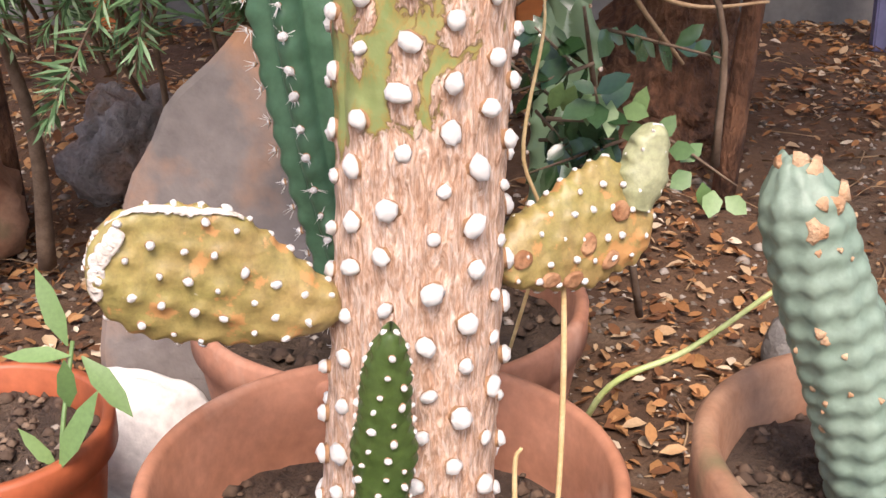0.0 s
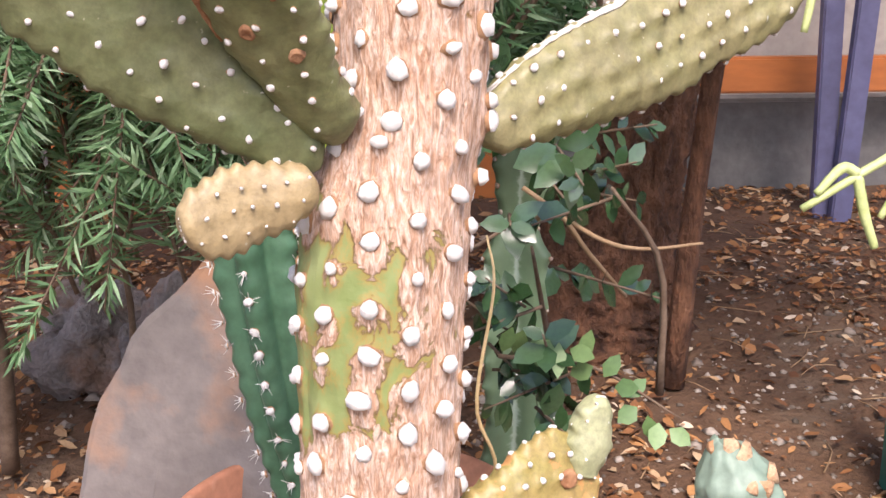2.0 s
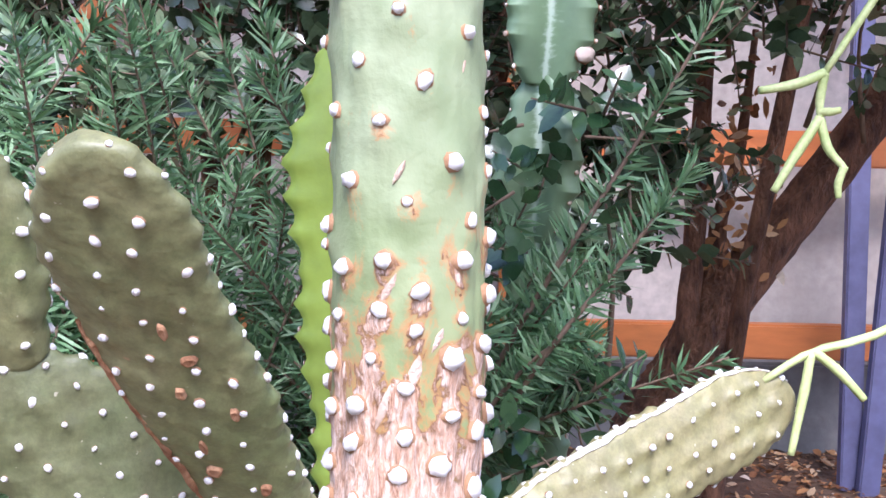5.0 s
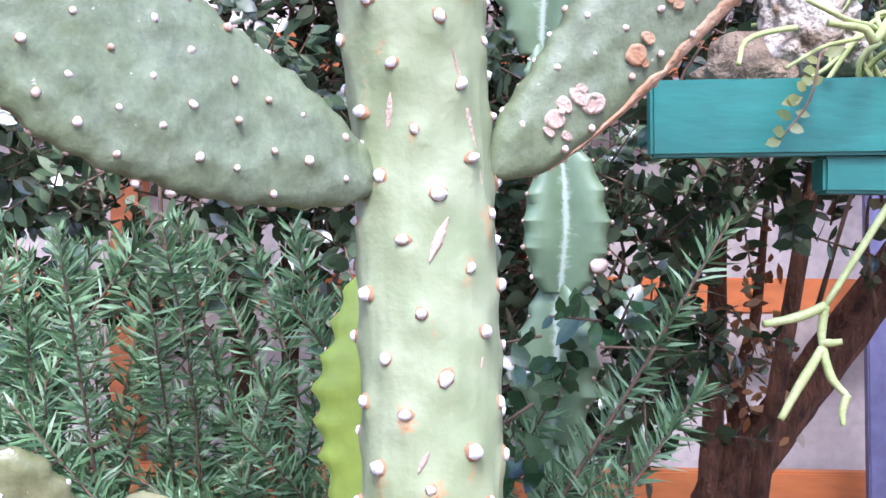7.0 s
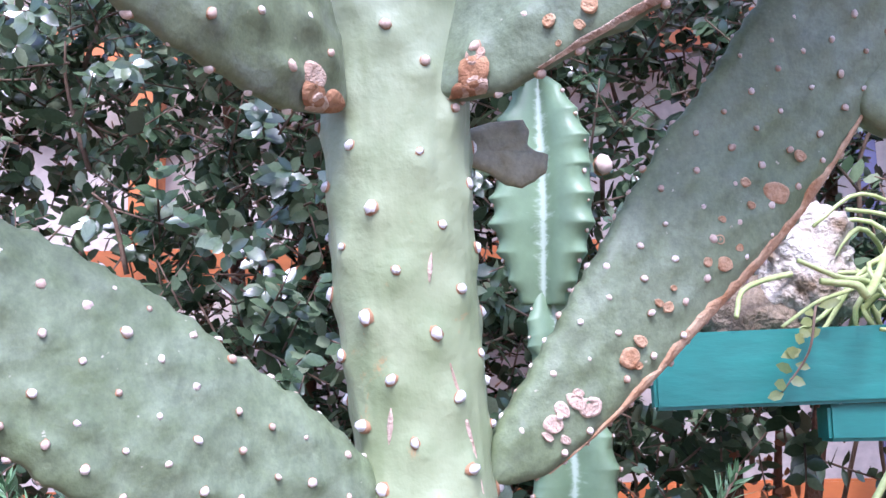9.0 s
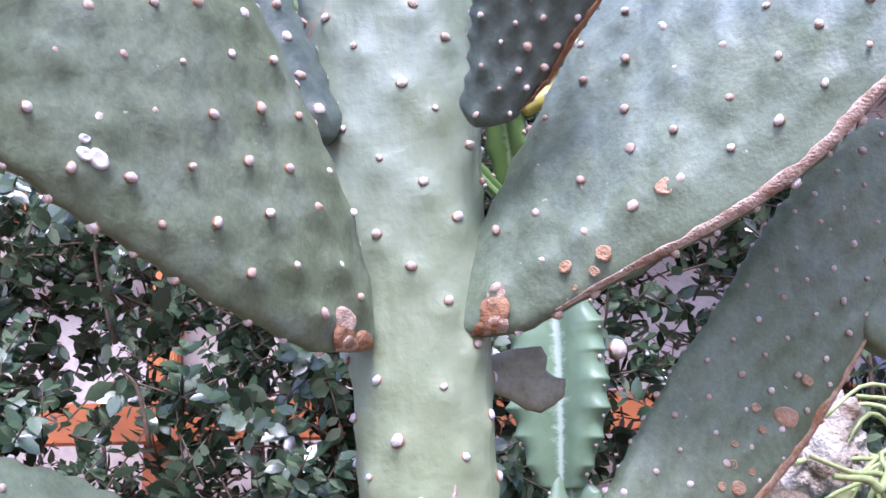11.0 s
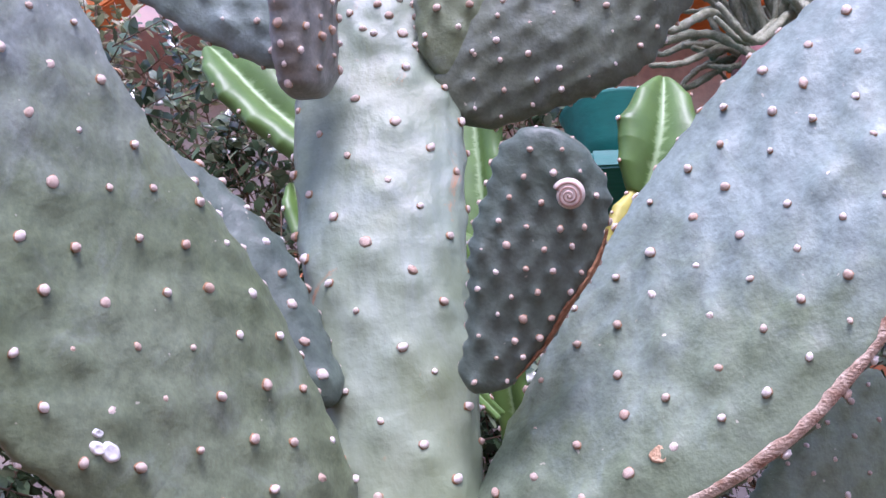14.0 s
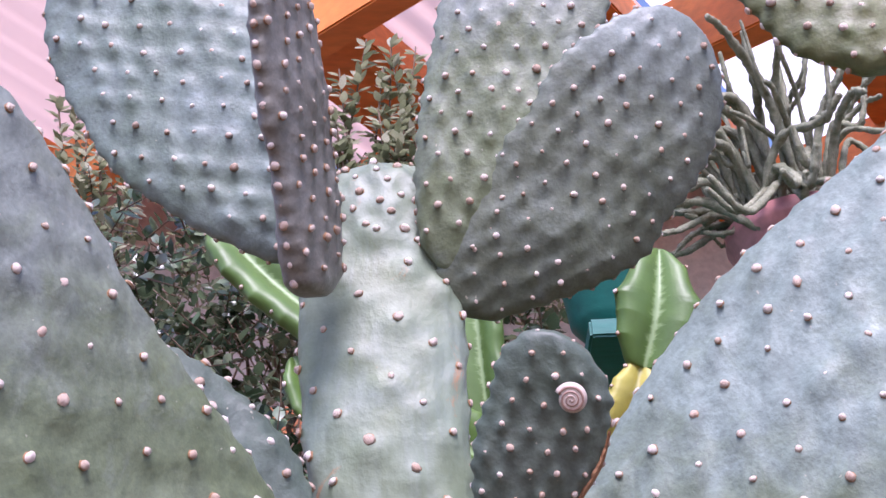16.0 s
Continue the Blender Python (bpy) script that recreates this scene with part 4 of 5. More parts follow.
clay_pot("terracotta_pot", (-0.045, 0.738, 0.0), 0.184, 0.325, 0.013, M_TERRA, "large terracotta pot holding the tree cactus", soil=0.085, seed=3)
clay_pot("terracotta_pot", (-0.055, 1.09, 0.012), 0.205, 0.300, 0.014, M_TERRA, "terracotta pot holding a ribbed columnar cactus", soil=0.05, seed=4)
clay_pot("plastic_pot", (-0.435, 0.93, 0.0), 0.120, 0.25, 0.006, M_PLASTIC, "orange plastic pot filled with dark soil", rim=0.006, soil=0.035, seed=5)
clay_pot("bowl_planter", (0.345, 0.70, 0.0), 0.165, 0.365, 0.018, M_TERRA_OLD, "weathered brown clay pot with pale soil", soil=0.05, taper=0.7, seed=6)
clay_pot("white_pot", (0.335, 0.475, 0.0), 0.085, 0.36, 0.005, M_WHITE_POT, "white plastic pot on the ground", soil=0.04, seed=7)


# ---- stones ----
def rock(name, centre, size, material, label, seed, rough=0.22, turn=0.0, detail=3, category="stone"):
    bm = bmesh.new()
    bmesh.ops.create_icosphere(bm, subdivisions=detail + 1, radius=1)
    for v in bm.verts:
        n = noise.noise(v.co * 1.6 + Vector((seed, 0, 0))) + 0.5 * noise.noise(v.co * 4 + Vector((0, seed, 0))) + 0.25 * noise.noise(v.co * 9)
        v.co *= 1 + rough * n
        v.co.z = max(v.co.z, -0.86)
    m = Matrix.Translation(centre) @ Matrix.Rotation(turn, 4, "Z") @ Matrix.Diagonal((*size, 1))
    bmesh.ops.transform(bm, matrix=m, verts=bm.verts)
    me = bpy.data.meshes.new(name)
    bm.to_mesh(me)
    bm.free()
    me.materials.append(material)
    me.polygons.foreach_set("use_smooth", [True] * len(me.polygons))
    return tagged(place(name, me), label, category)


def slab_stone():
    """A flat broken slab with straight edges, leaning back on its foot."""
    edge = [(-0.21, 0.0), (-0.195, 0.20), (-0.155, 0.37), (-0.11, 0.445), (-0.02, 0.535), (0.03, 0.515), (0.12, 0.38), (0.18, 0.22), (0.20, 0.0), (0.0, 0.0)]
    line = [(a[0] + (b[0] - a[0]) * f, a[1] + (b[1] - a[1]) * f) for a, b in zip(edge, edge[1:] + edge[:1]) for f in (0, 0.2, 0.4, 0.6, 0.8)]
    m, vs = len(line), []
    tilt = Matrix.Translation((-0.205, 1.20, 0.02)) @ Matrix.Rotation(radians(-10), 4, "X") @ Matrix.Rotation(radians(-4), 4, "Z")
    for k, (y, r) in enumerate(((-0.022, 0.5), (-0.022, 0.96), (-0.015, 1.0), (0.016, 1.0), (0.022, 0.96))):
        for x, z in line:
            q = r * (1 + 0.03 * noise.noise((14 * x, 14 * z, 4.2)) + 0.012 * noise.noise((50 * x, 50 * z, 1.2)))
            x1, z1 = x * q, 0.25 + (z - 0.25) * q
            vs.append(tilt @ Vector((x1, y + 0.007 * noise.noise((9 * x1, 9 * z1, 0.5)), max(0.0, z1))))
    return tagged(place("stone_slab", mesh_data("stone_slab", vs, loft_faces(5, m), M_SLAB, False)), "grey stone slab with rusty stains leaning behind the pots", "stone")


slab_stone()
rock("white_stone", (-0.36, 1.17, 0.085), (0.095, 0.05, 0.095), M_WHITE, "bright white stone lying beside the pots", 2.0, 0.16)
rock("grey_rock", (-0.56, 2.02, 0.17), (0.11, 0.08, 0.12), M_ROCKY, "rough pinkish grey rock at the foot of the rosemary", 5.0, 0.4, 0.4, 4)
rock("brown_rock", (-0.80, 1.80, 0.13), (0.10, 0.09, 0.13), M_TERRA_OLD, "reddish brown rock at the foot of the rosemary", 8.0, 0.3)
rock("dark_stone", (0.475, 1.42, 0.075), (0.035, 0.03, 0.055), M_ROCK, "smooth dark stone on the earth", 9.0, 0.1)
rock("grey_rock", (-0.40, 1.95, 0.17), (0.10, 0.08, 0.13), M_ROCKY, "rough pinkish grey rock behind the slab", 3.0, 0.4, 1.1, 4)


# ---- other cacti ----
def ribbed_column(points, radius, ribs, parent, material, spines, name="stem", depth=0.22, step=0.028, hump=0.0, seed=2, turn=0.0, slim=1.0):
    """A ribbed columnar stem with an areole at every step along each rib."""
    rng = random.Random(seed)
    n, m = 90, ribs * 10
    c = bezier_like(points, n)
    t = np.gradient(c, axis=0)
    length = np.concatenate([[0], np.cumsum(np.linalg.norm(np.diff(c, axis=0), axis=1))])
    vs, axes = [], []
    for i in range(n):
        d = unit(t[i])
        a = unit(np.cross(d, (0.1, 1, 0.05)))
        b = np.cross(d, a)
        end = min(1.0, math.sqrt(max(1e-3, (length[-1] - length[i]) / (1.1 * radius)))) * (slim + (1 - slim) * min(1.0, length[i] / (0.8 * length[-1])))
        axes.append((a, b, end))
        for j in range(m):
            th = 2 * math.pi * j / m
            cr = abs(math.cos(0.5 * ribs * th)) ** 1.4
            r = radius * end * (1 - depth + depth * cr) * (1 + hump * cr * math.cos(2 * math.pi * length[i] / step))
            vs.append(c[i] + r * (a * math.cos(th + turn) + b * math.sin(th + turn)))
    stem = place(name, mesh_data(name, vs, loft_faces(n, m), material), parent)
    y = 0.4 * step
    prick = Heap()
    while y < length[-1] - 0.2 * step:
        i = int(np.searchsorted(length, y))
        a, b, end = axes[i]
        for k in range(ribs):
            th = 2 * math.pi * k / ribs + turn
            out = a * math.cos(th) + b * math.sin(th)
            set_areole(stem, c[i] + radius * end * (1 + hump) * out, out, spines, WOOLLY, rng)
            for q in range(7):
                way = out * 0.8 + np.array((rng.gauss(0, 0.7), rng.gauss(0, 0.7), rng.gauss(0, 0.7)))
                vs2, fs2 = tube_geo([c[i] + radius * end * out, c[i] + radius * end * out + unit(way) * 0.006, c[i] + radius * end * out + unit(way) * rng.uniform(0.009, 0.014)], [0.0005, 0.0004, 0.00015], 3, 3)
                prick.add(vs2, fs2)
        y += step
    prick.put("spine_cover", M_WOOL, stem, kind="stuff")
    return stem


cereus = thing("columnar_cactus", (-0.095, 1.03, 0.26), "blue-green ribbed columnar cactus with pale spine tufts, in a terracotta pot", "cactus")
ribbed_column([(-0.075, 1.02, 0.25), (-0.095, 1.00, 0.40), (-0.112, 0.99, 0.50), (-0.128, 0.985, 0.65), (-0.127, 0.985, 0.715)], 0.041, 5, cereus, M_CEREUS, 0.0034, step=0.027, depth=0.42, hump=0.05, turn=radians(14), slim=0.55)


def stub_cactus():
    """A thick knobbly cylinder with tubercles in spiral rows and corky patches."""
    th_ = thing("cylinder_cactus", (0.325, 0.70, 0.31), "pale blue-green knobbly cylindrical cactus with tan scars, in a clay pot", "cactus")
    n, m = 150, 96
    c = bezier_like([(0.322, 0.70, 0.30), (0.290, 0.70, 0.40), (0.253, 0.70, 0.49), (0.225, 0.70, 0.568), (0.222, 0.70, 0.580)], n)
    t = np.gradient(c, axis=0)
    length = np.concatenate([[0], np.cumsum(np.linalg.norm(np.diff(c, axis=0), axis=1))])
    vs = []
    for i in range(n):
        d = unit(t[i])
        a = unit(np.cross(d, (0.1, 1, 0.05)))
        b = np.cross(d, a)
        left = length[-1] - length[i]
        end = min(1.0, (max(0.0, left) / 0.030 + 0.02) ** 0.42)
        r0 = 0.036 - 0.010 * (length[i] / length[-1]) ** 2
        for j in range(m):
            th = 2 * math.pi * j / m
            k = math.sin(5 * th + 150 * length[i]) * math.sin(4 * th - 190 * length[i])
            r = r0 * end * (1 + 0.06 * abs(k) ** 0.6 * math.copysign(1, k))
            vs.append(c[i] + r * (a * math.cos(th) + b * math.sin(th)))
    ob = place("stem", mesh_data("stem", vs, loft_faces(n, m), M_STUB), th_)
    V = np.array(vs).reshape(n, m, 3)
    rng = random.Random(4)
    for k in range(44):
        i, j = rng.randrange(25, n - 8), rng.randrange(m)
        q = V[i, j]
        out = unit(q - c[i])
        if out[1] > 0.2:
            continue
        heap = Heap()
        kk, fs = [], []
        up = unit(t[i])
        sd = np.cross(up, out)
        big = rng.uniform(0.004, 0.0085) if i > 95 else rng.uniform(0.0015, 0.004)
        pts = []
        for ring, h in ((1.0, -0.0025), (0.8, 0.0012), (0.4, 0.0016)):
            for u in range(9):
                aa = 2 * math.pi * u / 9
                w = big * ring * (1 + 0.3 * math.sin(3 * aa + k))
                pts.append(q + out * (h - 12 * (w * math.cos(aa)) ** 2) + sd * w * math.cos(aa) + up * 1.1 * w * math.sin(aa))
        fs = loft_faces(3, 9, cap=False) + [tuple(18 + u for u in range(9))]
        place("scar", mesh_data("scar", pts, fs, M_SCAR), ob)
    return th_


stub_cactus()


def euphorbia_stem(parent, points, radius, material, wings=3, step=0.045, turn=0.3, seed=1, name="stem", waist=0.28, slim=1.0, joint=False):
    """An angled stem with wavy toothed wings; 'core' is high along the middle of each face."""
    rng = random.Random(seed)
    n, m = 150, wings * 16
    c = bezier_like(points, n)
    t = np.gradient(c, axis=0)
    length = np.concatenate([[0], np.cumsum(np.linalg.norm(np.diff(c, axis=0), axis=1))])
    vs, core, tips = [], [], []
    for i in range(n):
        d = unit(t[i])
        a = unit(np.cross(d, (0.1, 1, 0.05)))
        b = np.cross(d, a)
        end = min(1.0, math.sqrt(max(1e-3, (length[-1] - length[i]) / (1.3 * radius))))
        if joint:
            end *= 0.45 + 0.55 * min(1.0, length[i] / (0.35 * length[-1])) ** 0.7
        for j in range(m):
            th = 2 * math.pi * j / m + turn
            w = abs(math.cos(0.5 * wings * (th - turn)))
            ph = (length[i] / step + 0.37 * seed) % 1.0
            tooth = (0.86 + 0.20 * abs(2 * ph - 1) ** 1.8) * (0.80 + 0.20 * abs(math.sin(math.pi * length[i] / (4.3 * step) + seed)) ** 0.5)
            r = radius * (slim + (1 - slim) * i / (n - 1)) * end * (waist + (1 - waist) * w ** 3.0 * (1 + (tooth - 1) * w ** 16))
            vs.append(c[i] + r * (a * math.cos(th) + b * math.sin(th)))
            core.append(1 - w)
    me = mesh_data(name, vs, loft_faces(n, m), material)
    at = me.attributes.new("core", "FLOAT", "POINT")
    at.data.foreach_set("value", core)
    stem = place(name, me, parent)
    k = 0
    y = step * 0.5
    V = np.array(vs).reshape(n, m, 3)
    while y < length[-1] - 0.01:
        i = min(n - 1, int(np.searchsorted(length, y)))
        for w in range(wings):
            q = V[i, w * 16]
            set_areole(stem, q, unit(q - c[i]), 0.0028, TAN, rng)
        y += step
    return stem


eu = thing("candelabra_euphorbia", (0.14, 1.40, 0.06), "tall angled euphorbia with pale streaked green stems behind the cactus", "euphorbia")
for k, (p0, p1, r) in enumerate((((0.14, 1.40, 0.03), (0.15, 1.40, 0.58), 0.050), ((0.15, 1.40, 0.52), (0.150, 1.385, 0.99), 0.050), ((0.148, 1.385, 0.96), (0.150, 1.375, 1.17), 0.064), ((0.152, 1.372, 1.15), (0.150, 1.365, 1.345), 0.064), ((0.150, 1.365, 1.32), (0.130, 1.36, 1.475), 0.050), ((0.129, 1.36, 1.445), (0.128, 1.35, 1.745), 0.078))):
    mid = [0.5 * (u + v) + e for u, v, e in zip(p0, p1, (0.006, 0, 0))]
    euphorbia_stem(eu, [p0, mid, p1], r, M_EUPH_COOL, seed=k + 1, turn=-1.57 + 0.25 * math.sin(2.3 * k), step=0.036, joint=True, waist=0.24)
knots = random.Random(44)
for at in ((0.198, 1.345, 1.185), (0.185, 1.345, 1.03), (0.205, 1.335, 1.62)):
    set_areole(eu, np.array(at), unit((0.4, -0.9, 0.1)), 0.012, TAN, knots)
euphorbia_stem(eu, [(0.10, 1.345, 1.735), (0.085, 1.26, 1.79), (0.060, 1.19, 1.99), (0.045, 1.17, 2.30)], 0.052, M_EUPH, seed=2, turn=0.2, slim=0.25)
euphorbia_stem(eu, [(0.06, 1.20, 1.93), (0.15, 1.19, 1.95), (0.225, 1.18, 2.0), (0.262, 1.17, 2.09)], 0.044, M_EUPH_YELLOW, seed=3, turn=-1.3, step=0.035)
euphorbia_stem(eu, [(0.262, 1.172, 2.075), (0.285, 1.17, 2.15), (0.305, 1.17, 2.255)], 0.066, M_EUPH, seed=4, turn=-1.4, joint=True, step=0.06)
euphorbia_stem(eu, [(0.05, 1.20, 1.95), (-0.10, 1.17, 2.10), (-0.24, 1.17, 2.23), (-0.33, 1.17, 2.34)], 0.056, M_EUPH, seed=5, turn=-1.2, step=0.055)
euphorbia_stem(eu, [(0.06, 1.22, 1.80), (-0.06, 1.18, 1.92), (-0.17, 1.17, 2.03), (-0.205, 1.17, 2.12)], 0.036, M_EUPH, seed=6, turn=0.9, slim=0.3)

lime = thing("lime_euphorbia", (-0.01, 1.13, 0.25), "bright lime-green winged euphorbia standing in the terracotta pot", "euphorbia")
euphorbia_stem(lime, [(-0.01, 1.13, 0.24), (-0.02, 1.125, 0.55), (-0.033, 1.12, 0.90), (-0.036, 1.12, 1.21)], 0.108, M_EUPH_LIME, wings=2, step=0.035, turn=0.0, seed=7, waist=0.2, slim=0.22)


# ---- teal shelf and what stands on it ----
shelf = thing("plank_shelf", (0.95, 1.4, 0.02), "teal-painted plank shelf on posts", "shelf")
part("plank", board_bm((1.55, 0.030, 0.086), (1.012, 1.215, 1.368), 0.004, Matrix.Rotation(radians(-1.2), 4, "Y")), M_TEAL, shelf)
part("plank", board_bm((1.50, 0.36, 0.028), (1.030, 1.412, 1.362), 0.004), M_TEAL, shelf)
part("bearer", board_bm((1.2, 0.05, 0.042), (1.032, 1.235, 1.292), 0.004), M_TEAL, shelf)
for x in (0.78, 1.68):
    for y in (1.26, 1.55):
        part("post", board_bm((0.06, 0.05, 1.34), (x, y, 0.68), 0.004), M_TEAL, shelf)
rock("limestone_rock", (0.452, 1.335, 1.480), (0.062, 0.058, 0.082), M_LIME, "pitted cream limestone rock on the teal shelf", 6.0, 0.38, 0.3, 4)
rock("limestone_rock", (0.400, 1.36, 1.420), (0.090, 0.065, 0.050), M_LIME_DARK, "small brownish limestone rock on the teal shelf", 4.0, 0.3, 0.8)


def pencil_plant(name, at, label, stems, material, seed, parent=None, knobs=0.06, n=18):
    th_ = thing(name, at, label, "succulent") if parent is None else parent
    for pts, r in stems:
        tube("stem", pts, [r, r, r * 0.75], material, th_, n, 7, knobs, random.Random(seed))
    return th_


rng = random.Random(31)
stems = []
for k in range(70):
    q = np.array((0.575 + rng.uniform(-0.04, 0.09), 1.30 + rng.uniform(-0.06, 0.08), 1.385))
    pts = [q]
    d = np.array((rng.uniform(-0.5, 0.5), rng.uniform(-0.7, 0.2), 1.0))
    step = rng.uniform(0.04, 0.075)
    for i in range(5):
        q = q + unit(d) * step
        q[2] = max(q[2], 1.39)
        pts.append(q)
        d = d + np.array((rng.gauss(0, 0.75), rng.gauss(-0.1, 0.55), rng.gauss(-0.55, 0.5)))
    stems.append((pts, rng.uniform(0.0026, 0.0040)))
# long stems that hang in front of the shelf
stems += [
    ([(0.53, 1.25, 1.50), (0.46, 1.13, 1.43), (0.44, 1.11, 1.436), (0.40, 1.10, 1.440)], 0.005),
    ([(0.56, 1.28, 1.45), (0.54, 1.10, 1.37), (0.46, 1.07, 1.265), (0.388, 1.06, 1.154)], 0.0045),
    ([(0.388, 1.06, 1.154), (0.385, 1.06, 1.13), (0.386, 1.06, 1.112)], 0.0045), ([(0.388, 1.06, 1.154), (0.36, 1.055, 1.143), (0.325, 1.05, 1.136)], 0.005),
    ([(0.386, 1.06, 1.112), (0.365, 1.055, 1.08), (0.343, 1.05, 1.043)], 0.005), ([(0.386, 1.06, 1.112), (0.393, 1.055, 1.085), (0.408, 1.05, 1.066)], 0.0045),
    ([(0.386, 1.06, 1.118), (0.394, 1.055, 1.118), (0.402, 1.05, 1.120)], 0.004), ([(0.408, 1.05, 1.068), (0.403, 1.05, 1.052), (0.404, 1.05, 1.038)], 0.004),
    ([(0.60, 1.25, 1.45), (0.60, 0.98, 1.30), (0.50, 0.90, 1.02), (0.396, 0.875, 0.948), (0.327, 0.87, 0.925), (0.290, 0.868, 0.902)], 0.0040),
    ([(0.327, 0.87, 0.925), (0.322, 0.868, 0.89), (0.314, 0.866, 0.843)], 0.0040), ([(0.330, 0.87, 0.926), (0.35, 0.868, 0.910), (0.370, 0.866, 0.889)], 0.0040),
    ([(0.62, 1.25, 1.45), (0.60, 0.96, 1.10), (0.50, 0.88, 0.80), (0.407, 0.87, 0.752), (0.368, 0.87, 0.729), (0.325, 0.87, 0.702)], 0.0045),
    ([(0.368, 0.87, 0.729), (0.375, 0.868, 0.70), (0.386, 0.866, 0.670)], 0.0045), ([(0.407, 0.87, 0.752), (0.40, 0.866, 0.72), (0.388, 0.866, 0.695)], 0.004),
    ([(0.368, 0.87, 0.731), (0.355, 0.87, 0.735), (0.335, 0.868, 0.715)], 0.0045)]
pencil_plant("pencil_cactus", (0.55, 1.3, 1.376), "pale green pencil-stemmed cactus trailing over the teal shelf", stems, M_RHIPS, 3)

# the upper shelf with its pots
upper = thing("plank_shelf", (0.9, 1.5, 0.02), "upper teal plank shelf on tall posts", "shelf")
part("plank", board_bm((1.45, 0.34, 0.03), (0.94, 1.50, 2.215), 0.004), M_TEAL, upper)
for x in (0.80, 1.60):
    part("post", board_bm((0.06, 0.06, 2.18), (x, 1.62, 1.11), 0.004), M_TEAL, upper)
dish = thing("teal_pot", (0.27, 1.46, 2.23), "teal glazed pot on the upper shelf", "pot")
part("body", lathe_bm([(0.05, 0.0), (0.075, 0.03), (0.085, 0.10), (0.090, 0.105), (0.078, 0.11), (0.07, 0.09)], (0.27, 1.42, 2.231), 40), M_TEAL, dish)
pinkpot = thing("pink_pot", (0.62, 1.47, 2.23), "pinkish red glazed pot on the upper shelf", "pot")
part("body", lathe_bm([(0.08, 0.0), (0.10, 0.06), (0.115, 0.17), (0.125, 0.18), (0.125, 0.205), (0.108, 0.205), (0.10, 0.16)], (0.60, 1.46, 2.231), 48), M_PINK_POT, pinkpot)
rng = random.Random(77)
stems = []
for k in range(80):
    x, y, z = 0.58 + rng.uniform(-0.07, 0.07), 1.45 + rng.uniform(-0.06, 0.05), 2.40
    dx, dy = rng.uniform(-0.30, 0.14), rng.uniform(-0.24, 0.05)
    h = rng.uniform(-0.02, 0.34)
    stems.append(([(x, y, z), (x + 0.35 * dx, y + 0.4 * dy, z + 0.5 * h + 0.06), (x + 0.75 * dx, y + 0.8 * dy, z + 0.8 * h + rng.uniform(-0.04, 0.05)), (x + dx, y + dy, z + h)], rng.uniform(0.0035, 0.008)))
pencil_plant("scaly_succulent", (0.58, 1.45, 2.33), "tangle of grey-green scaly succulent stems in a pink pot", stems, M_TANGLE, 9, None, 0.30, 44)


# ---- shrubs ----
def leaf_geo(at, along, up, length, width, curl=0.15, fold=0.12):
    """A small pointed leaf of six faces, folded along its rib and bent over."""
    a = unit(along)
    s = unit(np.cross(a, up))
    n = np.cross(s, a)
    at = np.asarray(at, float)
    rows = ((0.0, 0.08, 0.0), (0.35, 0.95, 0.35), (0.70, 0.80, 0.8), (1.0, 0.0, 1.0))
    vs = []
    for f, w, b in rows:
        mid = at + a * length * f - n * curl * length * b * b
        if w == 0.0:
            vs.append(mid)
        else:
            e = 0.5 * width * w
            vs += [mid - s * e + n * fold * e, mid - n * 0.0, mid + s * e + n * fold * e]
    fs = [(0, 1, 4, 3), (1, 2, 5, 4), (3, 4, 7, 6), (4, 5, 8, 7), (6, 7, 9), (7, 8, 9)]
    return vs, fs


def needle_geo(at, along, length, width, rng):
    a = unit(along)
    s = unit(np.cross(a, (rng.uniform(-1, 1), rng.uniform(-1, 1), rng.uniform(-1, 1))))
    n = np.cross(s, a)
    at = np.asarray(at, float)
    m = at + a * 0.5 * length + n * 0.05 * length
    e = at + a * length
    return [at - s * 0.3 * width, at + s * 0.3 * width, m + s * 0.5 * width, m - s * 0.5 * width, e], [(0, 1, 2, 3), (3, 2, 4)]


def rosemary(name, at, label, lines, seed, density=1.0):
    """Woody stems set all round with narrow leaves."""
    th_ = thing(name, at, label, "shrub")
    rng = random.Random(seed)
    wood, need = Heap(), Heap()
    for pts, r in lines:
        vs, fs = tube_geo(pts, [r, r * 0.7, r * 0.35], 12, 5)
        wood.add(vs, fs)
        c = bezier_like(pts, 60)
        L = np.linalg.norm(np.diff(c, axis=0), axis=1).sum()
        count = int(L / 0.0026 * density)
        for k in range(count):
            f = rng.uniform(0.12 if r < 0.007 else 0.9, 1.0)
            i = min(58, int(f * 59))
            d = unit(c[i + 1] - c[i])
            o = np.array((rng.gauss(0, 1), rng.gauss(0, 1), rng.gauss(0, 1)))
            o = unit(o - d * (o @ d))
            lean = rng.uniform(0.25, 0.9) + (0.8 if f > 0.93 else 0)
            need_len = rng.uniform(0.028, 0.050) * (0.65 if f > 0.95 else 1)
            need.add(*needle_geo(c[i], o + d * lean, need_len, rng.uniform(0.0036, 0.0052), rng))
    wood.put("branchwood", M_STEM, th_, kind="stuff")
    need.put("foliage", M_NEEDLE, th_, kind="stuff", smooth=False)
    return th_


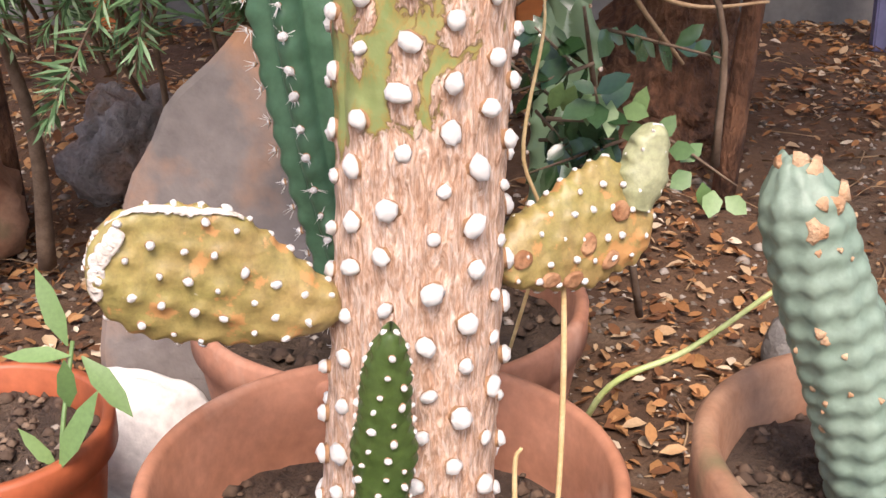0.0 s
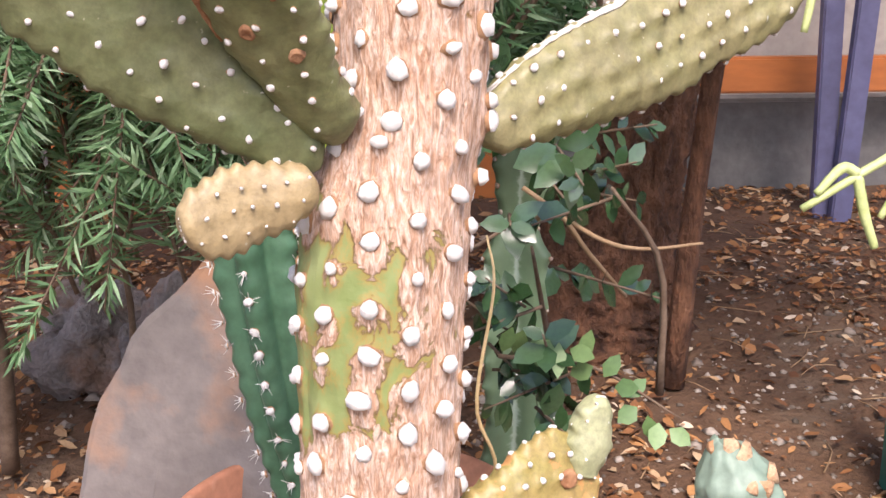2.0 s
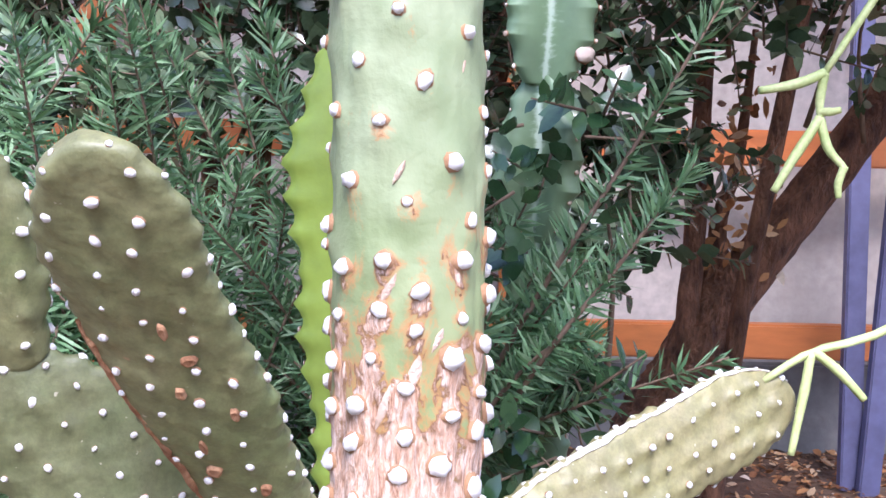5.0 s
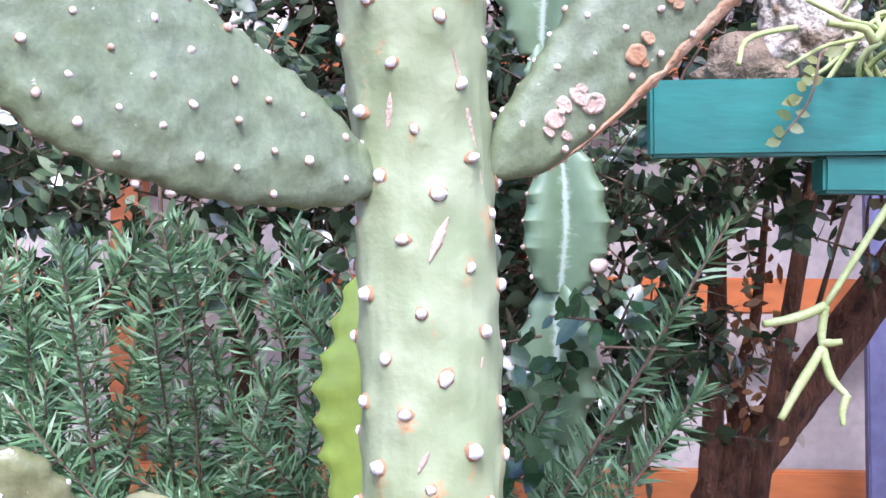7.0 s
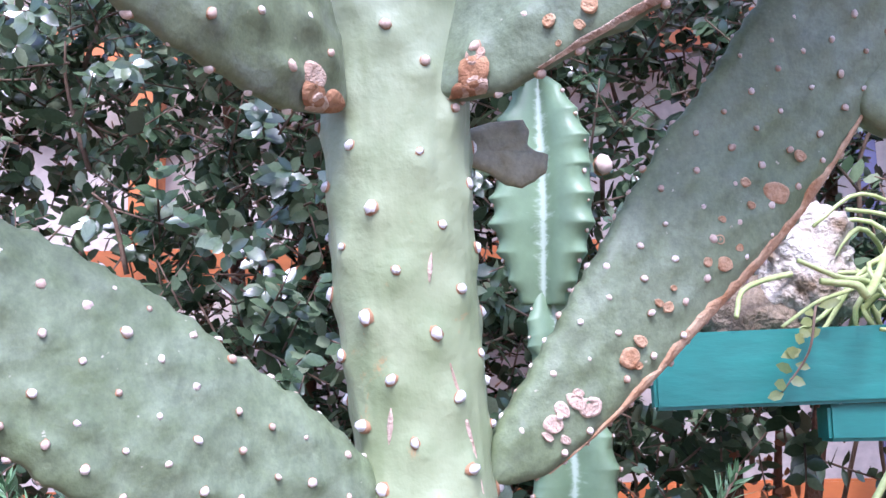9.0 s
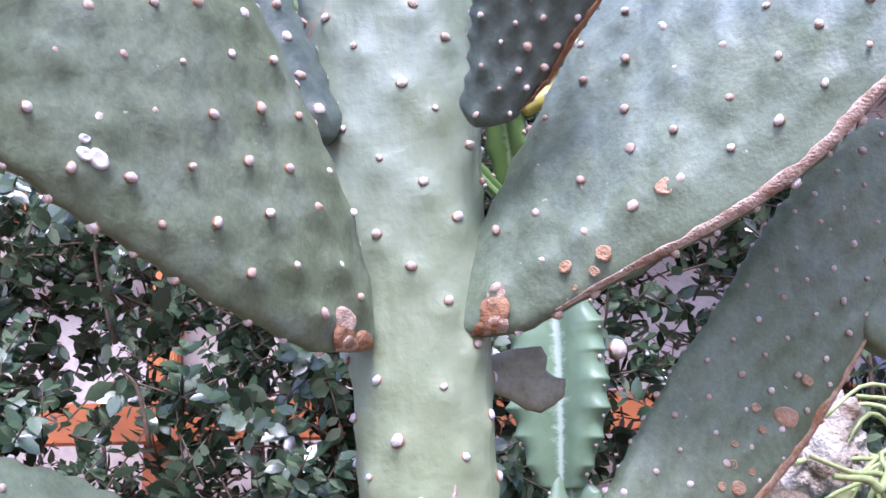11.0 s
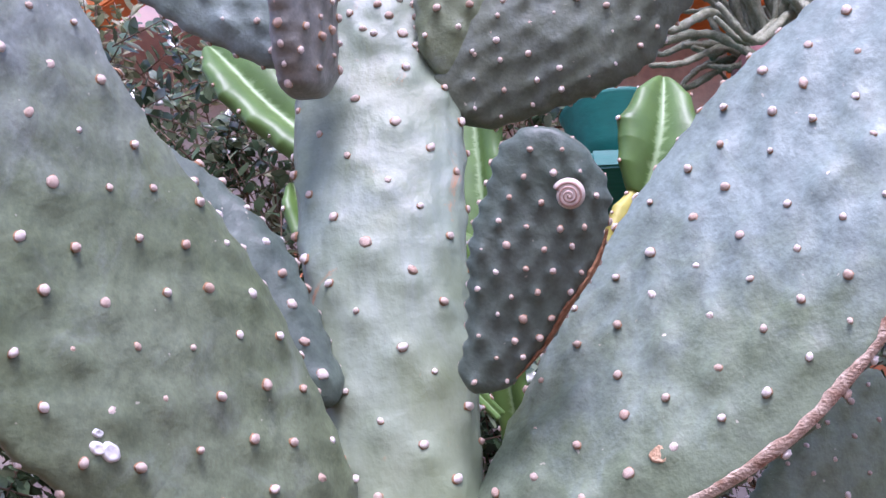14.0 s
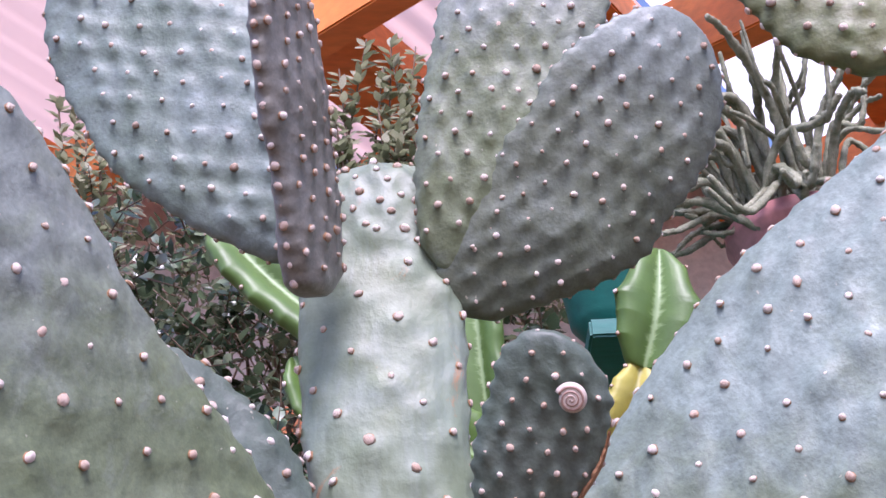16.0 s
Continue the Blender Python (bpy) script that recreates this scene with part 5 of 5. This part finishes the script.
rng = random.Random(12)
lines = []
for k in range(155):
    x0, y0 = rng.uniform(-0.80, 0.05), rng.uniform(1.42, 1.75)
    x1 = x0 + rng.gauss(0, 0.15)
    y1 = y0 - rng.uniform(0.02, 0.34)
    top = rng.uniform(0.62, 1.26) if x1 < -0.12 else rng.uniform(0.6, 1.05)
    z0 = rng.uniform(0.42, 0.66)
    lines.append(([(x0, y0, z0), (0.75 * x0 + 0.25 * x1 + rng.uniform(-0.04, 0.04), 0.5 * y0 + 0.5 * y1, 0.45 * z0 + 0.55 * top), (x1, y1, top)], 0.0035))
for k in range(46):
    x0, y0, z0 = rng.uniform(-0.75, -0.25), rng.uniform(1.30, 1.5), rng.uniform(0.72, 0.95)
    lines.append(([(x0, y0 + 0.1, z0), (x0 + rng.uniform(-0.05, 0.08), y0 - 0.06, z0 - 0.02), (x0 + rng.uniform(-0.10, 0.14), y0 - 0.13, z0 - rng.uniform(0.10, 0.30))], 0.003))
lines += [([(x, 1.66, 0.10), (x + 0.02, 1.62, 0.35), (x - 0.04, 1.6, 0.62)], 0.016) for x in (-0.80, -0.71, -0.62)]
lines += [([(x, 1.70, 0.10), (x + 0.04, 1.66, 0.35), (x + 0.02, 1.6, 0.62)], 0.008) for x in (-0.45, -0.25, -0.08)]
rosemary("rosemary_bush", (-0.4, 1.6, 0.10), "grey-green rosemary bush with upright woody sprigs", lines, 14, 1.1)
lines = [([(0.02, 1.45, 0.60), (0.12, 1.28, 0.86), (0.22, 1.24, 1.04), (0.337, 1.237, 1.245)], 0.005), ([(0.05, 1.40, 0.62), (0.14, 1.20, 0.84), (0.22, 1.16, 0.96), (0.29, 1.15, 1.065)], 0.0045), ([(0.03, 1.42, 0.60), (0.08, 1.26, 0.76), (0.15, 1.20, 0.86), (0.20, 1.18, 0.875)], 0.004)]
for k in range(16):
    x1, z1 = rng.uniform(0.06, 0.24), rng.uniform(0.78, 1.02)
    lines.append(([(0.03, 1.46, 0.55), (0.5 * x1, 1.34, 0.5 * (0.6 + z1)), (x1, 1.28 + rng.uniform(-0.08, 0.1), z1)], 0.003))
lines.append(([(0.02, 1.5, 0.14), (0.02, 1.48, 0.35), (0.03, 1.45, 0.62)], 0.008))
rosemary("rosemary_branch", (0.02, 1.5, 0.10), "arching rosemary branch with bright green tips", lines, 15, 1.15)


def leafy_shrub(name, at, label, boxes, count, size, leaf_mat, seed, twigs=60, upward=0.4, spray=5):
    """Twigs that fill the given boxes, with sprays of small leaves along them."""
    th_ = thing(name, at, label, "shrub")
    rng = random.Random(seed)
    wood, leaves = Heap(), Heap()
    for (lo, hi), share in boxes:
        lo, hi = np.array(lo), np.array(hi)
        for k in range(int(twigs * share)):
            e = lo + (hi - lo) * np.array([rng.random() for _ in range(3)])
            s = e + np.array((rng.uniform(-0.10, 0.10), rng.uniform(0.02, 0.16), -rng.uniform(0.12, 0.28)))
            vs, fs = tube_geo([s, 0.5 * (s + e) + np.array((rng.uniform(-0.05, 0.05), 0, 0.03)), e], [0.005, 0.0035, 0.0018], 8, 5)
            wood.add(vs, fs)
        made = 0
        while made < count * share:
            e = lo + (hi - lo) * np.array([rng.random() for _ in range(3)])
            # gaps: sprays gather in clumps
            if noise.noise((5.5 * e[0] + seed, 5.5 * e[1], 5.5 * e[2])) < -0.22:
                continue
            d = unit((rng.gauss(0, 1), rng.gauss(-0.5, 0.8), rng.gauss(upward, 0.8)))
            n = rng.randint(spray, spray + 5)
            L = n * size * 0.42
            wood.add(*tube_geo([e, e + 0.5 * L * d, e + L * d], [0.0022, 0.0018, 0.001], 3, 4))
            for i in range(n):
                q = e + d * L * (i + 0.4) / n
                for sgn in (-1, 1):
                    o = np.array((rng.gauss(0, 1), rng.gauss(0, 1), rng.gauss(0, 0.7)))
                    o = unit(o - d * (o @ d)) * sgn
                    k = size * rng.uniform(0.6, 1.15) * (1 - 0.35 * i / n)
                    leaves.add(*leaf_geo(q, o + 0.5 * d, d + np.array((0, -0.3, 0.6)), k, k * rng.uniform(0.5, 0.68), rng.uniform(0.02, 0.25)))
                    made += 1
    wood.put("branchwood", M_STEM, th_, kind="stuff")
    leaves.put("foliage", leaf_mat, th_, kind="stuff")
    return th_


hedge = leafy_shrub("hedge_shrub", (-0.3, 2.0, 0.12), "dense dark evergreen hedge shrub with small glossy leaves",
                    [(((-1.15, 1.60, 1.05), (0.05, 2.05, 2.05)), 0.45), (((0.0, 1.62, 1.24), (1.05, 2.05, 2.15)), 0.29), (((0.08, 1.62, 0.90), (0.40, 1.92, 1.28)), 0.07), (((-1.3, 1.75, 1.95), (0.25, 2.15, 2.75)), 0.21)], 34000, 0.047, M_LEAF, 21, 130)
for x0, y0, lean in ((-0.75, 1.9, -0.1), (-0.3, 1.95, 0.05), (0.05, 1.9, 0.1), (0.5, 1.95, 0.15)):
    tube("trunk", [(x0, y0, 0.10), (x0 + 0.3 * lean, y0, 0.7), (x0 + lean, y0 - 0.05, 1.5), (x0 + 1.4 * lean, y0, 2.2)], [0.022, 0.017, 0.012, 0.006], M_BARK, hedge, 14, 8, 0.1, random.Random(3))
fine = leafy_shrub("fine_shrub", (-0.4, 2.25, 0.14), "upright shrub with small pale leaves rising above the hedge",
                   [(((-1.25, 2.0, 2.3), (-0.45, 2.3, 3.0)), 0.55), (((-0.45, 2.0, 2.4), (0.25, 2.3, 2.95)), 0.45)], 6500, 0.034, M_LEAF_FINE, 22, 60, 1.2, 7)
tube("trunk", [(-0.4, 2.25, 0.10), (-0.42, 2.25, 1.0), (-0.5, 2.2, 2.5)], [0.025, 0.02, 0.01], M_BARK, fine, 14, 8, 0.1, random.Random(3))
rng = random.Random(6)
sprigs, sleaves = Heap(), Heap()
for k in range(30):
    x0, top = rng.uniform(-0.34, 0.02), rng.uniform(2.95, 3.35)
    pts = [(x0, 2.1 + rng.uniform(-0.05, 0.08), 2.45), (x0 + rng.uniform(-0.03, 0.03), 2.03, 0.5 * (2.5 + top)), (x0 + rng.uniform(-0.07, 0.07), 1.97, top)]
    if k > 21:
        pts = [(p[0] - 0.78, p[1], p[2] - 0.1) for p in pts]
    sprigs.add(*tube_geo(pts, [0.006, 0.004, 0.002], 10, 5))
    c = bezier_like(pts, 40)
    for i in range(3, 39):
        for k in range(3):
            o = unit((rng.gauss(0, 1), rng.gauss(0, 1), 0.55))
            sleaves.add(*leaf_geo(c[i], o, (0, -0.3, 1), rng.uniform(0.028, 0.048), rng.uniform(0.016, 0.022), 0.1))
sprigs.put("sprig_wood", M_STEM, fine, kind="stuff")
sleaves.put("sprig_foliage", M_SPRIG, fine, kind="stuff")

# glossy plant close behind the trunk
glossy = leafy_shrub("glossy_shrub", (0.12, 1.25, 0.03), "small shrub with glossy oval leaves beside the pots",
                     [(((0.08, 1.05, 0.42), (0.24, 1.2, 0.72)), 0.45), (((0.06, 1.2, 0.62), (0.22, 1.38, 0.92)), 0.35), (((0.10, 1.22, 0.92), (0.24, 1.34, 1.12)), 0.20)], 400, 0.044, M_LEAF_BLUE, 41, 9, 0.1, 3)
tube("twig", [(0.14, 1.2, 0.60), (0.158, 1.115, 0.644), (0.20, 1.14, 0.59), (0.245, 1.16, 0.535)], [0.003, 0.0028, 0.002], M_TWIG, glossy)
tube("twig", [(0.13, 1.15, 0.66), (0.20, 1.12, 0.615), (0.25, 1.12, 0.60), (0.315, 1.12, 0.605)], [0.0028, 0.0025, 0.0015], M_TWIG, glossy)
rng = random.Random(8)
lh = Heap()
for i in range(15):
    f = i / 14
    q = np.array((0.11 + 0.16 * f, 1.04, 0.545 - 0.10 * f + 0.012 * math.sin(5 * f)))
    lh.add(*leaf_geo(q, (rng.uniform(-0.6, 0.8), rng.uniform(-0.6, 0.2), rng.uniform(-1, 0.5)), (0, -1, 0.4), rng.uniform(0.024, 0.036), rng.uniform(0.016, 0.022), 0.15))
lh.put("spray_foliage", M_WEED, glossy, kind="stuff")
tube("twig", [(0.10, 1.08, 0.50), (0.19, 1.045, 0.50), (0.28, 1.04, 0.445)], [0.0025, 0.002, 0.001], M_STEM, glossy)

# ---- tree ----
tree = thing("old_tree", (0.45, 2.25, 0.12), "rough reddish-brown tree trunk forking near the house wall", "tree")
tube("trunk", [(0.39, 2.27, 0.03), (0.41, 2.27, 0.22), (0.475, 2.26, 0.44), (0.55, 2.29, 0.63), (0.63, 2.32, 0.80)], [0.24, 0.175, 0.098, 0.066, 0.055], M_BARK, tree, 80, 64, 0.09, random.Random(2), ridge=0.14)
tube("limb", [(0.62, 2.31, 0.76), (0.72, 2.3, 0.90), (0.86, 2.3, 1.09), (1.02, 2.3, 1.35), (1.10, 2.3, 1.7)], [0.055, 0.046, 0.042, 0.035, 0.02], M_BARK, tree, 40, 26, 0.04, random.Random(3), ridge=0.2)
tube("limb", [(0.53, 2.24, 0.55), (0.535, 2.27, 0.70), (0.55, 2.3, 0.95), (0.56, 2.3, 1.5)], [0.024, 0.024, 0.021, 0.014], M_BARK, tree, 30, 14, 0.04, random.Random(4), ridge=0.2)
tube("limb", [(0.62, 2.31, 0.78), (0.60, 2.32, 0.90), (0.63, 2.3, 1.05), (0.64, 2.25, 1.3)], [0.03, 0.018, 0.012, 0.006], M_BARK, tree, 18, 10, 0.1, random.Random(5))
dry = Heap()
rng = random.Random(19)
for k in range(110):
    q = np.array((rng.gauss(0.64, 0.05), rng.gauss(2.27, 0.04), rng.uniform(0.82, 1.25)))
    dry.add(*leaf_geo(q, (rng.gauss(0, 1), rng.gauss(0, 1), rng.gauss(-0.5, 0.6)), (0, -1, 0.3), rng.uniform(0.02, 0.045), rng.uniform(0.012, 0.02), 0.3))
dry.put("withered_foliage", M_LITTER, tree, kind="stuff")

# ---- snail ----
def snail():
    sn = thing("snail", (0.107, 0.515, 1.780), "cream snail with brown-banded spiral shell clinging to a pad", "snail")
    n_out = unit(PADS["snail_pad"][2]["n"])
    e1 = unit(np.cross((0, 0, 1), n_out))
    e2 = np.cross(n_out, e1)
    o = np.array((0.107, 0.515, 1.780)) + 0.003 * n_out
    turns, n, m = 3.2, 120, 14
    for nm, mat, off, rad in (("shell", M_SHELL, 0.0, 1.0), ("band", M_SHELL_BAND, 0.80, 0.17)):
        vs = []
        for i in range(n):
            f = i / (n - 1)
            ph = -2 * math.pi * turns * f + 2.6
            R = 0.0112 * (1 - f) ** 1.15 * 0.72
            r = 0.0046 * (1 - 0.80 * f)
            c = o + R * (math.cos(ph) * e1 + math.sin(ph) * e2) + n_out * 0.0055 * f
            ra = math.cos(ph) * e1 + math.sin(ph) * e2
            c = c + off * r * unit(n_out + 0.35 * ra)
            k = r * rad * (1.6 if nm == "band" else 1.0)
            for j in range(m):
                th = 2 * math.pi * j / m
                vs.append(c + k * (math.cos(th) * ra + math.sin(th) * n_out))
        place(nm, mesh_data(nm, vs, loft_faces(n, m), mat), sn)
    return sn


snail()

def scar_strip(ob, on, f, s0, s1, side, wide, seed, skin, bulge=0.0016):
    """A torn, ridged corky strip along a pad's rim, with an uneven inner edge."""
    n, m = 70, 9
    vs = []
    for i in range(n):
        s = s0 + (s1 - s0) * i / (n - 1)
        w = float(f["width"](s))
        fade = min(1.0, 3 * i / n, 3 * (n - 1 - i) / n) ** 0.8
        k = wide * fade * (0.75 + 0.55 * noise.noise((22 * s, seed, 0)) + 0.35 * noise.noise((60 * s, seed, 3)))
        for j in range(m):
            u = j / (m - 1)
            x = w * (1 + 0.004) - max(0.0008, k) * u
            q, nn = on(side * min(x, w * 0.9995), s * f["length"])
            h = bulge * math.sin(math.pi * min(1, u * 1.0)) * (0.7 + 1.5 * noise.noise((24 * s, 7 * u, seed)) + 0.5 * noise.noise((90 * s, 9 * u, seed))) - (0.0022 if j == m - 1 else 0.0) - (0.001 if j == 0 else 0.0)
            if j == 0:
                q = q + side * f["side"] * 0.0012
            vs.append(q + nn * h)
    fs = [(i * m + j, i * m + j + 1, (i + 1) * m + j + 1, (i + 1) * m + j) for i in range(n - 1) for j in range(m - 1)]
    place("scar", mesh_data("scar", vs, fs, skin), ob)


# ---- scars on the pads ----
ob, on, f = PADS["mid_right"]
L = f["length"]
rng = random.Random(3)
for k, (fy, x, r) in enumerate(((0.145, 0.012, 0.0066), (0.15, 0.0231, 0.0083), (0.125, 0.0069, 0.0058), (0.104, 0.0078, 0.0066), (0.156, 0.010, 0.0033), (0.087, 0.0092, 0.0041), (0.097, 0.0208, 0.0041), (0.233, 0.0268, 0.0075), (0.258, 0.0276, 0.005), (0.231, 0.0357, 0.0038), (0.316, 0.031, 0.0038), (0.313, 0.0239, 0.0029), (0.34, 0.0266, 0.0021), (0.408, 0.0487, 0.0059), (0.43, 0.0339, 0.0038), (0.453, 0.0386, 0.0038), (0.438, 0.0502, 0.003), (0.396, 0.0367, 0.0034), (0.531, 0.0500, 0.0094), (0.514, 0.025, 0.0034), (0.494, 0.0386, 0.003), (0.592, 0.0467, 0.0051), (0.454, 0.027, 0.0025))):
    scar_patch(ob, on, x - 0.078 * fy * (1 - fy), fy * L, 1.15 * r, 1.15 * r * rng.uniform(0.65, 1.0), 40 + k, M_SCAR_TAN if fy < 0.2 else M_SCAR)
ob, on, f = PADS["upper_right"]
L = f["length"]
for k, (fy, x, r) in enumerate(((0.15, 0.0455, 0.0062), (0.117, 0.0317, 0.005), (0.132, 0.0502, 0.0042), (0.108, 0.0479, 0.0022), (0.233, 0.0429, 0.0070))):
    scar_patch(ob, on, x, fy * L, r, r * rng.uniform(0.8, 1.2), 70 + k)
scar_strip(ob, on, f, 0.08, 0.66, 1, 0.010, 1.0, M_SCAR_RIM, 0.0003)
scar_strip(*PADS["mid_right"], 0.05, 0.75, 1, 0.013, 2.0, M_SCAR, 0.0003)
scar_strip(*PADS["snail_pad"], 0.10, 0.72, 1, 0.0055, 3.0, M_SCAR_DARK, 0.0012)
scar_strip(*PADS["left_upright"], 0.25, 0.72, -1, 0.010, 4.0, M_SCAR_DARK, 0.0010)
scar_strip(*PADS["low_left"], 0.50, 0.97, 1, 0.0045, 6.0, M_SCAR_PALE, 0.0006)
scar_strip(*PADS["right_long"], 0.04, 0.97, -1, 0.0035, 5.0, M_SCAR_PALE, 0.0003)
for key, x, r in (("upper_right", 0.013, 0.014), ("upper_left", -0.020, 0.013)):
    ob, on, f = PADS[key]
    for k in range(4):
        scar_patch(ob, on, x + rng.uniform(-0.4, 0.9) * r, 0.010 + 0.009 * k, r * rng.uniform(0.5, 0.85), rng.uniform(0.008, 0.013), 120 + k, (M_SCAR_DARK, M_SCAR_RIM)[k % 2], False)
ob, on, f = PADS["left_upright"]
for k in range(9):
    fy = 0.22 + 0.06 * k
    scar_patch(ob, on, rng.uniform(-0.4, 0.5) * float(f["width"](fy)), fy * f["length"], rng.uniform(0.002, 0.005), rng.uniform(0.003, 0.006), 140 + k, M_SCAR_DARK, False)

ob, on, f = PADS["low_left"]
for k in range(7):
    scar_patch(ob, on, (-0.75 + 0.22 * k) * float(f["width"](0.93)), (0.955 - 0.02 * abs(k - 3) * 0.5) * f["length"], 0.007, 0.006, 160 + k, M_SCAR_PALE, False)
ob, on, f = PADS["low_right"]
for k in range(6):
    scar_patch(ob, on, rng.uniform(-0.5, 0.8) * float(f["width"](0.3)), (0.12 + 0.13 * k) * f["length"], 0.007, 0.008, 200 + k, M_SCAR_DARK, False)

ob, on, f = PADS["upper_left"]
for k, (fx, fy, r) in enumerate(((-0.62, 0.34, 0.0055), (-0.66, 0.35, 0.004), (-0.60, 0.36, 0.003))):
    scar_patch(ob, on, fx * f["half"], fy * f["length"], r, r * 1.2, 230 + k, M_WHITE, False)

# ---- weeds, straws, litter ----
vine = thing("trailing_sprig", (0.452, 1.19, 1.40), "thin leafy sprig hanging over the teal plank", "sprig")
tube("stem", [(0.445, 1.25, 1.43), (0.418, 1.185, 1.42), (0.402, 1.165, 1.37), (0.368, 1.16, 1.325)], [0.002, 0.0016, 0.001], M_STEM, vine)
vl = Heap()
vr = random.Random(5)
for k in range(13):
    f2 = k / 12
    q = np.array((0.420 - 0.050 * f2, 1.18 - 0.022 * f2, 1.42 - 0.095 * f2))
    vl.add(*leaf_geo(q, (vr.choice((-1, 1)) * vr.uniform(0.5, 1), -0.3, vr.uniform(-0.6, 0.5)), (0, -1, 0.3), vr.uniform(0.014, 0.026), vr.uniform(0.010, 0.015), 0.15))
vl.put("foliage", M_VINE, vine, kind="stuff")

weed = thing("weed", (-0.33, 0.98, 0.03), "broad-leaved green weed growing between the pots", "weed")
wl = Heap()
for at, along, up, l, w in (((-0.335, 0.92, 0.335), (-0.3, 0, 1), (0.2, -1, 0.1), 0.075, 0.020), ((-0.33, 0.91, 0.33), (-1, -0.1, 0.15), (0, -0.6, 1), 0.06, 0.018), ((-0.32, 0.91, 0.33), (0.6, -0.3, -0.55), (0, -0.5, 1), 0.07, 0.022), ((-0.335, 0.86, 0.245), (0.45, -0.1, 1), (-0.4, -1, 0.2), 0.085, 0.022), ((-0.335, 0.86, 0.20), (0.0, -0.2, -1), (0, -1, 0.2), 0.07, 0.022), ((-0.34, 0.87, 0.24), (-0.5, -0.2, 0.8), (0, -1, 0.5), 0.05, 0.014), ((-0.34, 0.86, 0.22), (-0.9, -0.2, -0.3), (0, -0.8, 1), 0.06, 0.016), ((-0.34, 0.87, 0.19), (-0.9, -0.4, -0.6), (0, -0.8, 1), 0.055, 0.016), ((-0.33, 0.89, 0.29), (0.1, -0.3, 1), (0.2, -1, 0.2), 0.05, 0.018)):
    wl.add(*leaf_geo(at, along, up, l, w, 0.18))
wl.put("foliage", M_WEED, weed)
tube("stem", [(-0.33, 0.98, 0.02), (-0.335, 0.90, 0.16), (-0.335, 0.87, 0.25), (-0.33, 0.92, 0.34)], [0.003, 0.0025, 0.002], M_WEED, weed)

stalk = thing("green_stalk", (0.12, 0.96, 0.02), "thin bare green stalk rising from the earth", "stalk")
tube("stem", [(0.10, 0.98, 0.02), (0.115, 0.90, 0.22), (0.135, 0.84, 0.335), (0.20, 0.84, 0.372), (0.265, 0.84, 0.425)], [0.0028, 0.0028, 0.0022], M_RHIPS, stalk, 30)
straws = thing("dry_straws", (0.06, 0.66, 0.25), "dry straw stalks standing in the pot soil", "straw")
tube("straw", [(0.075, 0.70, 0.245), (0.086, 0.73, 0.30), (0.088, 0.75, 0.42), (0.083, 0.765, 0.535)], [0.0018, 0.0022, 0.0024, 0.0014], M_STRAW, straws, 24)
tube("straw", [(0.048, 0.64, 0.245), (0.049, 0.64, 0.31), (0.047, 0.645, 0.385), (0.051, 0.645, 0.40)], [0.0016, 0.002, 0.0012], M_STRAW, straws, 16)
tube("straw", [(0.10, 0.60, 0.25), (0.03, 0.615, 0.262), (-0.02, 0.60, 0.252)], [0.0016, 0.002, 0.0012], M_STRAW, straws, 16)
curl = thing("dry_stalk", (0.075, 0.95, 0.30), "thin curved dry stalk behind the cactus", "stalk")
tube("straw", [(0.06, 1.0, 0.27), (0.085, 0.93, 0.44), (0.066, 0.91, 0.52), (0.082, 0.93, 0.62), (0.078, 0.96, 0.66)], [0.0018, 0.0018, 0.001], M_STRAW, curl, 24)

litter, gravel, twigs = Heap(), Heap(), Heap()
rng = random.Random(99)


def on_ground(x, y):
    return ground_z(x, y) + 0.018 * noise.noise((3.1 * x, 3.1 * y, 0.3)) + 0.009 * noise.noise((11 * x, 11 * y, 1.7))


for k in range(24000):
    x, y = rng.uniform(-1.5, 1.9), rng.uniform(0.8, 3.3)
    if noise.noise((2.2 * x, 2.2 * y, 5)) < -0.12 and rng.random() < 0.75:
        continue
    a = rng.uniform(0, 6.28)
    l = rng.uniform(0.009, 0.024) if rng.random() < 0.75 else rng.uniform(0.024, 0.042)
    litter.add(*leaf_geo((x, y, on_ground(x, y) + rng.uniform(0.002, 0.014)), (math.cos(a), math.sin(a), rng.uniform(-0.25, 0.4)), (rng.gauss(0, 0.4), rng.gauss(0, 0.4), 1), l, l * rng.uniform(0.35, 0.65), rng.uniform(-0.3, 0.4), rng.uniform(0, 0.6)))
for k in range(9000):
    x, y = rng.uniform(-1.5, 1.7), rng.uniform(0.7, 2.6)
    lump_at(gravel, (x, y, on_ground(x, y)), rng.uniform(0.002, 0.009) if rng.random() < 0.95 else rng.uniform(0.01, 0.02), rng)
for k in range(260):
    x, y, a, l = rng.uniform(-1.3, 1.5), rng.uniform(0.9, 2.8), rng.uniform(0, 6.28), rng.uniform(0.04, 0.16)
    z = on_ground(x, y) + 0.006
    twigs.add(*tube_geo([(x, y, z), (x + 0.5 * l * math.cos(a), y + 0.5 * l * math.sin(a), z + rng.uniform(0, 0.012)), (x + l * math.cos(a + 0.2), y + l * math.sin(a + 0.2), z)], [0.0016, 0.0014, 0.0008], 5, 4))
tagged(litter.put("leaf_litter", M_LITTER, kind="stuff"), "dry brown leaves scattered over the earth", "leaf litter")
tagged(gravel.put("gravel", M_GRAVEL, kind="stuff"), "small stones and crumbs of earth", "gravel")
tagged(twigs.put("twigs", M_TWIG, kind="stuff"), "thin dry twigs lying on the earth", "twigs")
